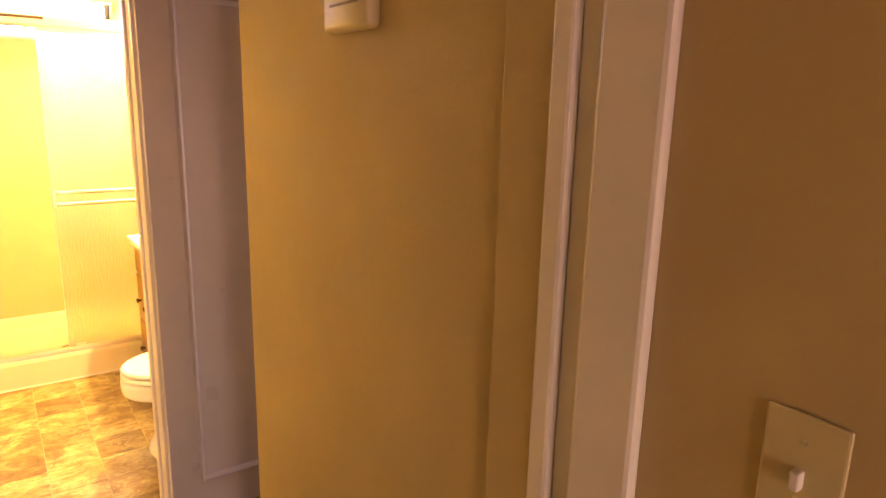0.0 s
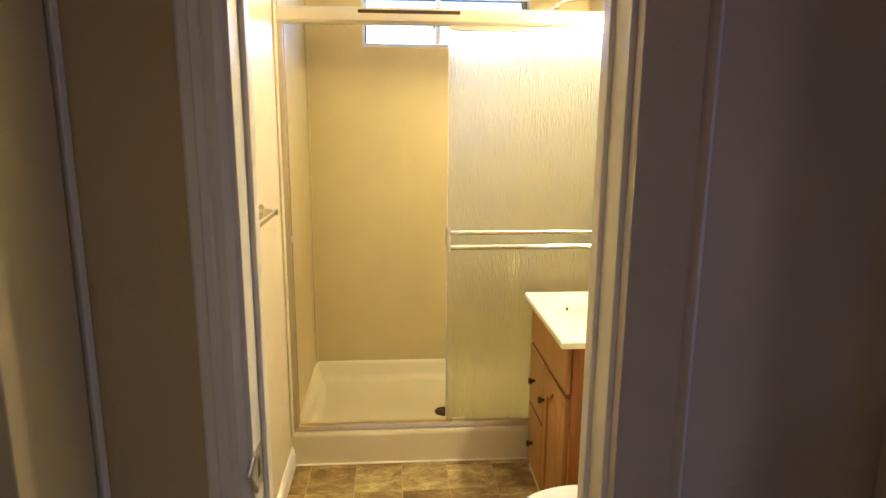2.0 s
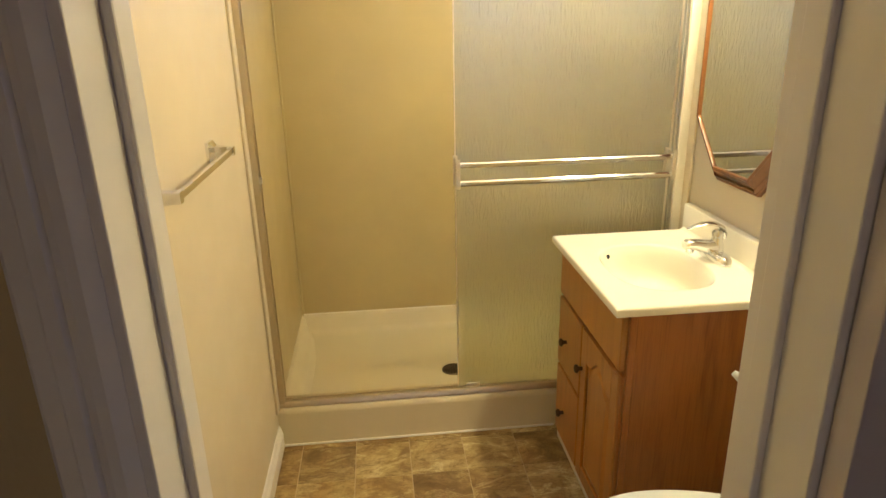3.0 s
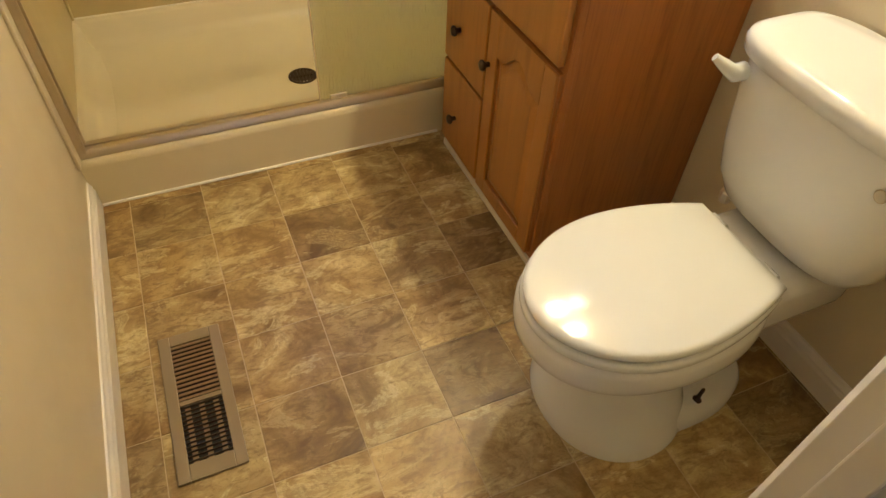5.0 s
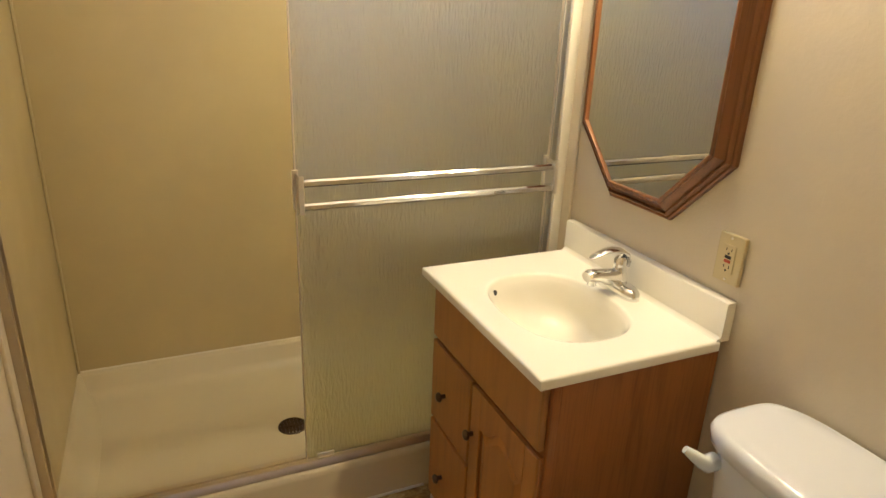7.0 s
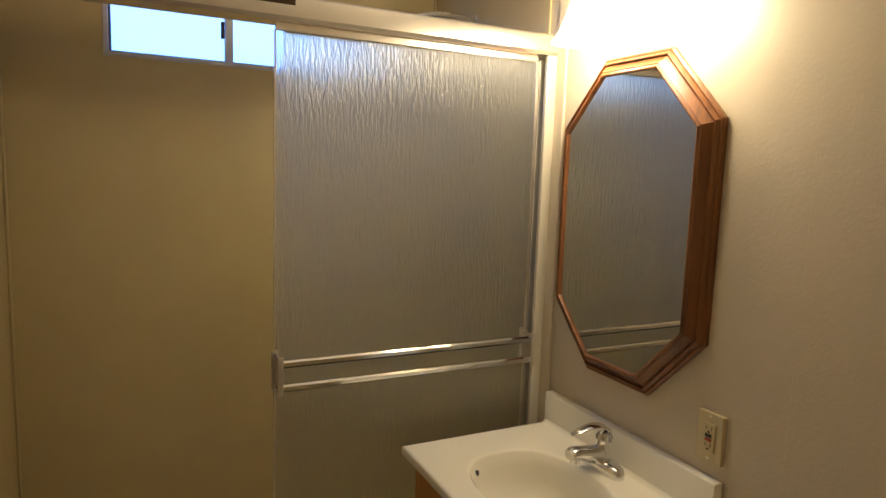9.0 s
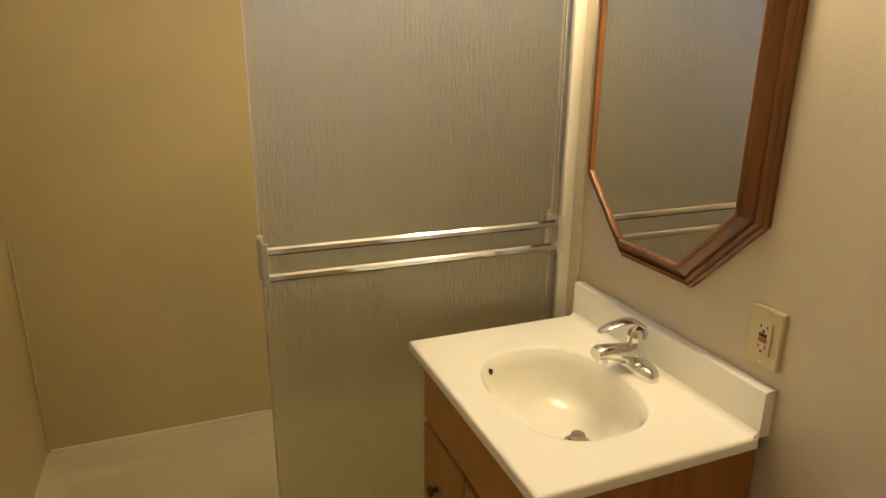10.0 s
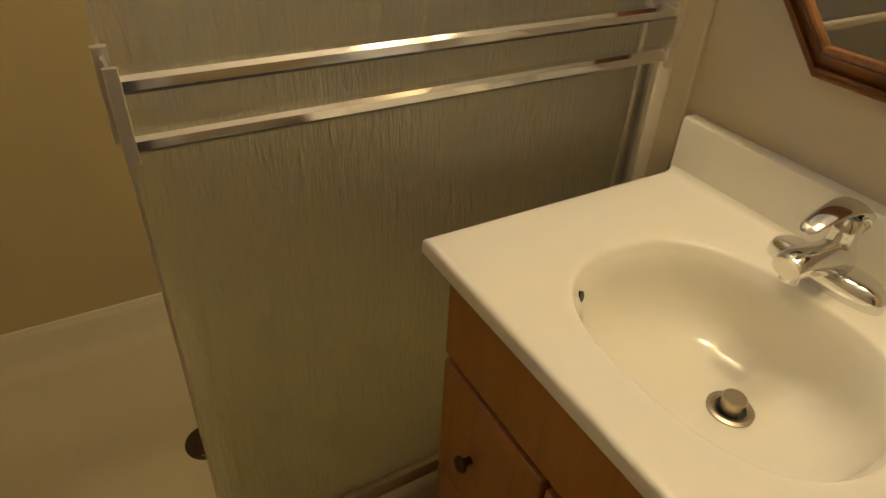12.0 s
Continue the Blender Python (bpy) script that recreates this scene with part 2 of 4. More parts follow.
def block(x0, x1, y0, y1, z0, z1, bevel=0.0, segments=2):
    bm = bmesh.new()
    bmesh.ops.create_cube(bm, size=1.0)
    bmesh.ops.scale(bm, vec=(x1 - x0, y1 - y0, z1 - z0), verts=bm.verts)
    bmesh.ops.translate(bm, vec=((x0 + x1) / 2, (y0 + y1) / 2, (z0 + z1) / 2), verts=bm.verts)
    if bevel:
        bmesh.ops.bevel(bm, geom=list(bm.edges), offset=bevel, segments=segments, affect="EDGES", profile=0.5)
    return bm


def loft(rings, closed=True, cap=True):
    """Skin over rings of equal count."""
    bm = bmesh.new()
    rows = [[bm.verts.new(p) for p in ring] for ring in rings]
    count = len(rows[0])
    for a, b in zip(rows, rows[1:]):
        for n in range(count if closed else count - 1):
            bm.faces.new((a[n], a[(n + 1) % count], b[(n + 1) % count], b[n]))
    if cap:
        bm.faces.new(rows[0])
        bm.faces.new(rows[-1])
    return bm


def lathe(profile, m, count=24, cap=True):
    """Turned body: profile of (radius, height) along the local z of m."""
    rings = []
    for r, h in profile:
        rings.append([m @ Vector((r * math.cos(2 * math.pi * n / count), r * math.sin(2 * math.pi * n / count), h)) for n in range(count)])
    return loft(rings, True, cap)


def tube(points, radius, count=12):
    """Round bar along points."""
    points = [Vector(p) for p in points]
    rings = []
    for n, p in enumerate(points):
        way = (points[min(n + 1, len(points) - 1)] - points[max(n - 1, 0)]).normalized()
        side = way.orthogonal().normalized() if n == 0 else (side - way * side.dot(way)).normalized()
        over = way.cross(side)
        r = radius[n] if isinstance(radius, (list, tuple)) else radius
        rings.append([p + r * (math.cos(a) * side + math.sin(a) * over) for a in (2 * math.pi * k / count for k in range(count))])
    return loft(rings)


def moulding(profile, a, b, out, up):
    """A strip from a to b whose profile is given as (out, up) pairs."""
    out, up = Vector(out), Vector(up)
    return loft([[Vector(end) + u * out + v * up for u, v in profile] for end in (a, b)])


def facing(at, way):
    """Pose at a place with local z along way."""
    return Matrix.Translation(at) @ Vector(way).to_track_quat("Z", "Y").to_matrix().to_4x4()


def structure(name, bm, material, label, category, smooth=None):
    return tagged(part(name, bm, material, smooth=smooth), label, category, kind="structure")


# ---- the plan, in metres ----
WIDE = 1.552                      # bathroom from wall to wall
BACK = 0.90                       # shower's rear wall
FRONT_IN, FRONT_OUT = -1.535, -1.665 # wall with the doorway
JAMB_L, JAMB_R, DOOR_TOP = 0.212, 0.870, 2.05
CEIL = 2.42
HALL_L, HALL_R, HALL_END, CORNER = -0.03, 1.045, -6.8, -2.175
T = 0.11

structure("floor", block(0.0, WIDE, FRONT_OUT, 0.02, -0.08, -0.0012), GROUT, "pale joint bed under slate-patterned vinyl tiles", "floor")
structure("hall_floor", block(HALL_L - 0.8, 2.6, HALL_END - T, FRONT_OUT, -0.08, -0.004), CARPET, "plain beige carpet of the dim hallway", "floor")
structure("ceiling", block(-T, WIDE + T, FRONT_IN, BACK + T, CEIL, CEIL + 0.1), CEILING, "flat off-white textured bathroom ceiling", "ceiling")
structure("hall_ceiling", block(HALL_L - 0.9, 2.6, HALL_END - T, FRONT_IN - 0.002, CEIL, CEIL + 0.1), CEILING, "flat off-white hallway ceiling", "ceiling")
structure("wall_left", block(-T, 0.0, FRONT_IN, BACK + T, -0.08, CEIL), CREAM_WALL, "cream painted bathroom wall with orange-peel texture", "wall")
structure("wall_right", block(WIDE, WIDE + T, FRONT_IN, BACK + T, -0.08, CEIL), WALL, "cream painted bathroom wall with orange-peel texture", "wall")
WIN = (0.308, 1.221, 1.945, 2.212)
structure("wall_back", joined(
    block(0.0, WIN[0], BACK, BACK + T, -0.08, CEIL), block(WIN[1], WIDE, BACK, BACK + T, -0.08, CEIL),
    block(WIN[0], WIN[1], BACK, BACK + T, -0.08, WIN[2]), block(WIN[0], WIN[1], BACK, BACK + T, WIN[3], CEIL)),
    WALL, "cream painted rear wall with a high slot window", "wall")
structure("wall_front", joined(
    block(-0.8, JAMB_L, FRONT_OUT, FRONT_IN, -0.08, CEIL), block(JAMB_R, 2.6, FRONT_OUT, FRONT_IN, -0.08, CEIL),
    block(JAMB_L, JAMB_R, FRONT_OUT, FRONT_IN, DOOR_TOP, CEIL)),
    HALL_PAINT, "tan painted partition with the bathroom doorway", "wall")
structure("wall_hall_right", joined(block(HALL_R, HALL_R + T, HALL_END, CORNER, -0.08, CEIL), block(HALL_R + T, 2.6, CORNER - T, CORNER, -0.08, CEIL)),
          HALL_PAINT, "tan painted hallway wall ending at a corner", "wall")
# Unseen wall; its narrow opening is added only to hold the fill lamp.
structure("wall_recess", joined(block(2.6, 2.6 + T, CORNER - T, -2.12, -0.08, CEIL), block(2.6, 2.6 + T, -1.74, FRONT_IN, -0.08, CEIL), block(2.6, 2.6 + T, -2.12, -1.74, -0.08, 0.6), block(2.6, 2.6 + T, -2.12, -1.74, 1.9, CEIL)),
          HALL_PAINT, "tan painted wall of the hallway recess with an unseen opening added for a lamp", "wall")
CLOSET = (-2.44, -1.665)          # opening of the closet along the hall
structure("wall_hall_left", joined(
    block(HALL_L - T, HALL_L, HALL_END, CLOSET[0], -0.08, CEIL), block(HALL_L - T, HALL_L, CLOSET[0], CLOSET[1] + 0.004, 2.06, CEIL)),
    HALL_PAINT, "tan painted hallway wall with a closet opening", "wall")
# The closet's shade is put into the colour of its back and added linings.
structure("closet_back", joined(block(-0.8, -0.75, -3.0, FRONT_OUT, -0.08, CEIL), block(-0.75, HALL_L - T, -3.0, -2.95, -0.08, CEIL)), SHADE_BLACK, "inside of the hallway closet, coloured near-black for its shade", "wall")
structure("closet_side_shade", block(-0.75, HALL_L - 0.035, FRONT_OUT - 0.02, FRONT_OUT - 0.004, -0.003, CEIL), SHADE_BLACK, "near-black lining that stands for shade on the closet's side", "wall")
structure("closet_floor_shade", block(-0.75, HALL_L - 0.035, -2.95, FRONT_OUT - 0.021, -0.003, 0.002), SHADE_BLACK, "near-black sheet that stands for shade on the closet's floor", "floor")
# The opening is unseen; it is assumed so that the hall's fill lamp can enter.
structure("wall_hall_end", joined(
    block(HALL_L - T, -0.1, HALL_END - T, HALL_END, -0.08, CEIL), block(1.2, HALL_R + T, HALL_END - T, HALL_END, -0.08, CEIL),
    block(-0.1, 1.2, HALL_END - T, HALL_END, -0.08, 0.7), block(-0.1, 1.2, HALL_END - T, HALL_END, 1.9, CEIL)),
    HALL_PAINT, "tan painted hallway end wall with an unseen, assumed window", "wall")

# ---- doorway: jambs, stops and casing ----
CASING = [(0.0, 0.0), (0.0, 0.070), (0.008, 0.070), (0.012, 0.065), (0.012, 0.050), (0.016, 0.046), (0.016, 0.034), (0.012, 0.030), (0.015, 0.022), (0.015, 0.012), (0.009, 0.004), (0.006, 0.0)]
for name, x, side, mouth in (("trim_hall_left", JAMB_L, -1, -1), ("trim_bath_left", JAMB_L, -1, 1), ("trim_bath_right", JAMB_R, 1, 1)):
    y = FRONT_OUT if mouth < 0 else FRONT_IN
    structure(name, moulding(CASING, (x - 0.004 * side, y, 0.0), (x - 0.004 * side, y, DOOR_TOP + 0.07), (0, mouth, 0), (side, 0, 0)), TRIM, "white painted moulded door casing", "trim")
structure("trim_hall_head", moulding(CASING, (JAMB_L - 0.09, FRONT_OUT, DOOR_TOP), (JAMB_R, FRONT_OUT, DOOR_TOP), (0, -1, 0), (0, 0, 1)), TRIM, "white painted door head casing", "trim")
structure("trim_jamb_left", joined(block(JAMB_L - 0.001, JAMB_L + 0.014, FRONT_OUT - 0.004, FRONT_IN + 0.004, 0, DOOR_TOP, 0.002), block(JAMB_L + 0.013, JAMB_L + 0.024, -1.602, -1.564, 0, DOOR_TOP, 0.003)), TRIM, "white painted door jamb with a stop", "trim")
structure("trim_jamb_right", joined(block(JAMB_R - 0.014, JAMB_R + 0.001, FRONT_OUT - 0.009, FRONT_IN + 0.004, 0, DOOR_TOP, 0.002), block(JAMB_R - 0.024, JAMB_R - 0.013, -1.602, -1.564, 0, DOOR_TOP, 0.003)), TRIM, "white painted door jamb with a stop", "trim")
structure("trim_jamb_head", block(JAMB_L, JAMB_R, FRONT_OUT - 0.004, FRONT_IN + 0.004, DOOR_TOP - 0.015, DOOR_TOP, 0.002), TRIM, "white painted door head jamb", "trim")
strike = thing("strike_plate", (JAMB_L + 0.014, -1.64, 0.955), "worn metal strike plate on the door jamb", "strike plate")
part("plate", block(JAMB_L + 0.0135, JAMB_L + 0.016, -1.662, -1.618, 0.910, 0.995, 0.001), ALUMINIUM, strike)
part("lip", tube([(JAMB_L + 0.014, -1.664, 0.985), (JAMB_L + 0.006, -1.675, 0.955), (JAMB_L + 0.014, -1.664, 0.920)], 0.006), ALUMINIUM, strike)
part("latch_hole", block(JAMB_L + 0.0155, JAMB_L + 0.0165, -1.650, -1.632, 0.935, 0.970), BLACK, strike)
BASE = [(0.0, 0.0), (0.014, 0.0), (0.014, 0.062), (0.010, 0.070), (0.011, 0.078), (0.006, 0.086), (0.004, 0.094), (0.0, 0.096)]
structure("baseboard_left", moulding(BASE, (0.0, FRONT_IN, 0.0), (0.0, -0.002, 0.0), (1, 0, 0), (0, 0, 1)), TRIM, "white painted moulded baseboard", "baseboard")
structure("baseboard_right", moulding(BASE, (WIDE, FRONT_IN, 0.0), (WIDE, -0.672, 0.0), (-1, 0, 0), (0, 0, 1)), TRIM, "white painted moulded baseboard", "baseboard")
structure("baseboard_front", moulding(BASE, (JAMB_R + 0.085, FRONT_IN, 0.0), (WIDE - 0.015, FRONT_IN, 0.0), (0, 1, 0), (0, 0, 1)), TRIM, "white painted moulded baseboard", "baseboard")

# ---- hallway ----
DOOR_Y = FRONT_OUT - 0.010
door = tagged(thing("door_1", (0.866, DOOR_Y, 0.01), "white painted panel door folded flat against the hallway wall", "door"), kind="structure")
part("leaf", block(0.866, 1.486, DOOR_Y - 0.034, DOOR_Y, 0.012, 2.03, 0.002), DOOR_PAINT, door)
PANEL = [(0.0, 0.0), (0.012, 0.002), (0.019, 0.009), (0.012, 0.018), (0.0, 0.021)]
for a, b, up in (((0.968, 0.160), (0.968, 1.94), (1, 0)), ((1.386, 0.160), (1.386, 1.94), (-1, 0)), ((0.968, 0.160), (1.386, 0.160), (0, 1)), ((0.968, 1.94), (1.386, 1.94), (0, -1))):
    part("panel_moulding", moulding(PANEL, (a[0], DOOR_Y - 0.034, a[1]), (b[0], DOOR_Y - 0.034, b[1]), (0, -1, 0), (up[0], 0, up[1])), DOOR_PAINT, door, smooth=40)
part("door_knob", lathe([(0.033, 0), (0.033, 0.006), (0.012, 0.012), (0.011, 0.03), (0.024, 0.036), (0.028, 0.05), (0.024, 0.062), (0.008, 0.066)], facing((1.436, DOOR_Y - 0.034, 1.0), (0, -1, 0))), BLACK, door, "black round door knob", 50)


def closet_leaf(y0, y1, knob_y, knob_z, turn):
    leaf = tagged(thing("closet_door", (HALL_L, y1, 0.01), "cream painted closet door leaf standing slightly ajar", "door", "closet doors"))
    part("panel", block(HALL_L - 0.032, HALL_L, y0, y1, 0.015, 2.04, 0.003), LEAF_PAINT, leaf)
    knob = part("knob", lathe([(0.008, 0), (0.008, 0.003), (0.004, 0.006), (0.004, 0.015), (0.015, 0.018), (0.016, 0.021), (0.010, 0.025), (0.004, 0.027)], facing((HALL_L, knob_y, knob_z), (1, 0, 0)), 18), BRONZE, leaf, "small ornate bronze knob", 50)
    leaf.matrix_basis = leaf.matrix_basis @ pose(0, 0, 0, 0, 0, turn)


closet_leaf(-1.940, -1.696, -1.920, 1.031, 5.0)
closet_leaf(-2.42, -2.016, -2.095, 1.081, 0.0)
structure("trim_closet", block(HALL_L - 0.03, HALL_L + 0.006, -1.688, FRONT_OUT - 0.001, 0, 2.06, 0.002), TRIM, "narrow white closet trim in the corner", "trim")
alarm = thing("wall_chime", (HALL_R, -2.875, 1.78), "small white plastic box on the hallway wall", "wall box")
part("case", block(HALL_R - 0.034, HALL_R, -2.965, -2.785, 1.738, 1.858, 0.012, 3), ALMOND, alarm, smooth=40)
for z in (1.785, 1.800, 1.815):
    part("slot", block(HALL_R - 0.0355, HALL_R - 0.033, -2.935, -2.820, z, z + 0.005), VENT_TAN, alarm)
switch = thing("light_switch", (HALL_R, -3.787, 1.264), "almond toggle light switch plate on the wall", "light switch")
part("plate", block(HALL_R - 0.006, HALL_R, -3.828, -3.748, 1.206, 1.322, 0.003), ALMOND, switch)
part("toggle", block(HALL_R - 0.018, HALL_R - 0.005, -3.793, -3.783, 1.246, 1.266, 0.002), TRIM, switch)
for z in (1.234, 1.294):
    part("screw", lathe([(0.003, 0), (0.003, 0.001)], facing((HALL_R - 0.006, -3.788, z), (-1, 0, 0)), 10), ALUMINIUM, switch)
structure("trim_hall_step", block(HALL_R - 0.012, HALL_R, -3.425, -3.325, 0, 2.12, 0.004), HALL_PAINT, "tan painted flat board beside the hallway casing", "trim")
structure("trim_hall_door", joined(block(HALL_R - 0.02, HALL_R, -3.465, -3.425, 0, 2.12, 0.007), block(HALL_R - 0.006, HALL_R, -3.505, -3.465, 0, 2.12, 0.002), block(HALL_R - 0.022, HALL_R, -3.605, -3.505, 0, 2.12, 0.008)), TRIM, "white painted moulded casing on the hallway wall", "trim")

# ---- window ----
window = tagged(thing("window_1", (0.765, BACK + 0.05, WIN[2]), "high white aluminium slider window with frosted glass", "window"), kind="structure")
wx0, wx1, wz0, wz1 = WIN
FW = 0.016
part("window_frame", joined(block(wx0, wx1, BACK - 0.006, BACK + 0.06, wz0, wz0 + FW, 0.002), block(wx0, wx1, BACK - 0.006, BACK + 0.06, wz1 - FW, wz1, 0.002),
     block(wx0, wx0 + FW, BACK - 0.006, BACK + 0.06, wz0 + FW, wz1 - FW, 0.002), block(wx1 - FW, wx1, BACK - 0.006, BACK + 0.06, wz0 + FW, wz1 - FW, 0.002)), WINDOW_METAL, window)
part("gasket", joined(block(wx0 + FW, wx1 - FW, BACK + 0.016, BACK + 0.05, wz1 - FW - 0.007, wz1 - FW), block(wx0 + FW, wx0 + FW + 0.008, BACK + 0.016, BACK + 0.05, wz0 + FW, wz1 - FW - 0.007),
     block(wx0 + FW + 0.008, wx1 - FW - 0.03, BACK + 0.016, BACK + 0.05, wz0 + FW, wz0 + FW + 0.005), block(wx1 - FW - 0.03, wx1 - FW, BACK + 0.016, BACK + 0.05, wz0 + FW, wz1 - FW - 0.007)), GASKET, window, "dark rubber glazing seal")
part("sash_stile", block(0.705, 0.733, BACK + 0.012, BACK + 0.045, wz0 + FW, wz1 - FW, 0.002), WINDOW_METAL, window, "bare aluminium meeting stile")
part("latch", block(0.690, 0.702, BACK + 0.004, BACK + 0.02, 2.045, 2.105, 0.003), BLACK, window, "dark sash latch")
for x0, x1, y in ((wx0 + FW, 0.708, BACK + 0.04), (0.730, wx1 - FW, BACK + 0.028)):
    pane = part("pane", block(x0, x1, y, y + 0.004, wz0 + FW, wz1 - FW), FROSTED, window)
    pane.visible_shadow = False

# ---- shower ----
structure("panel_shower_left", block(0.0, 0.006, 0.07, BACK, 0.13, CEIL - 0.001, 0.001), SURROUND, "almond plastic shower wall panel", "shower panel")
def back_panel():
    """Sheet over the whole rear wall, cut out round the window."""
    y0, y1 = BACK - 0.006, BACK - 0.0001
    outer, inner = (0.006, WIDE - 0.006, 0.13, CEIL - 0.001), (WIN[0] - 0.002, WIN[1] + 0.002, WIN[2] - 0.002, WIN[3] + 0.002)
    return loft([[(x, y, z) for x, z in ((r[0], r[2]), (r[1], r[2]), (r[1], r[3]), (r[0], r[3]))] for r, y in ((outer, y1), (outer, y0), (inner, y0), (inner, y1))], cap=False)


structure("panel_shower_back", back_panel(), SURROUND, "almond plastic shower wall panel", "shower panel")
structure("panel_shower_right", block(WIDE - 0.006, WIDE, 0.07, BACK, 0.13, CEIL - 0.001, 0.001), SURROUND, "almond plastic shower wall panel", "shower panel")
structure("trim_shower_corner", joined(block(0.006, 0.016, BACK - 0.016, BACK - 0.006, 0.13, CEIL - 0.002, 0.004), block(WIDE - 0.016, WIDE - 0.006, BACK - 0.016, BACK - 0.006, 0.13, CEIL - 0.002, 0.004)), SURROUND, "almond corner strips of the shower", "trim")

structure("trim_shower_edge_right", block(WIDE - 0.010, WIDE, -0.030, 0.016, 0.16, CEIL, 0.003), WALL, "cream edge strip beside the shower", "trim")
structure("trim_shower_edge_left", block(0.0, 0.010, -0.030, 0.016, 0.16, CEIL, 0.003), WALL, "cream edge strip beside the shower", "trim")


def shower_pan():
    pan = thing("shower_pan", (WIDE / 2, 0.45, 0.0), "almond moulded shower pan with a raised curb", "shower pan")
    # from the curb's foot over the curb, down to the sloping floor and up the rear lip
    prof = [(0.0, 0.0), (0.004, 0.010), (0.004, 0.135), (0.010, 0.152), (0.022, 0.160), (0.075, 0.160), (0.090, 0.152), (0.098, 0.13), (0.108, 0.08), (0.125, 0.062), (0.16, 0.057),
            (0.45, 0.047), (0.80, 0.058), (0.835, 0.066), (0.852, 0.09), (0.868, 0.14), (0.876, 0.150), (BACK - 0.002, 0.152), (BACK - 0.002, 0.0)]
    part("basin", loft([[(x, y, z) for y, z in prof] for x in (0.001, WIDE - 0.001)]), PAN, pan, smooth=50)
    for x, s in ((0.001, 1), (WIDE - 0.001, -1)):
        cove = [(0.0, 0.04), (0.0, 0.152), (0.012, 0.150), (0.022, 0.138), (0.036, 0.08), (0.055, 0.060), (0.09, 0.052), (0.09, 0.04)]
        part("side_rim", loft([[(x + s * u, y, v) for u, v in cove] for y in (0.10, BACK - 0.03)]), PAN, pan, smooth=50)
    part("caulk_line", tube([(0.016, -0.001, 0.002), (WIDE / 2, -0.001, 0.002), (1.09, -0.001, 0.002)], 0.005, 8), TRIM, pan, "white caulk bead along the floor")


shower_pan()
drain = thing("shower_drain", (0.73, 0.41, 0.047), "dark round metal shower drain grate", "drain")
part("ring", lathe([(0.052, 0.0), (0.052, 0.004), (0.048, 0.006), (0.044, 0.005), (0.044, 0.001)], Matrix.Translation((0.73, 0.41, 0.0485)), 28), BRONZE, drain, smooth=40)
for n in range(7):
    u = (n - 3) * 0.0125
    h = math.sqrt(0.044**2 - u**2)
    part("bar", block(0.73 + u - 0.0035, 0.73 + u + 0.0035, 0.41 - h, 0.41 + h, 0.050, 0.0535), BRONZE, drain)
part("cross_bar", block(0.73 - 0.044, 0.73 + 0.044, 0.406, 0.414, 0.0502, 0.0539), BRONZE, drain)


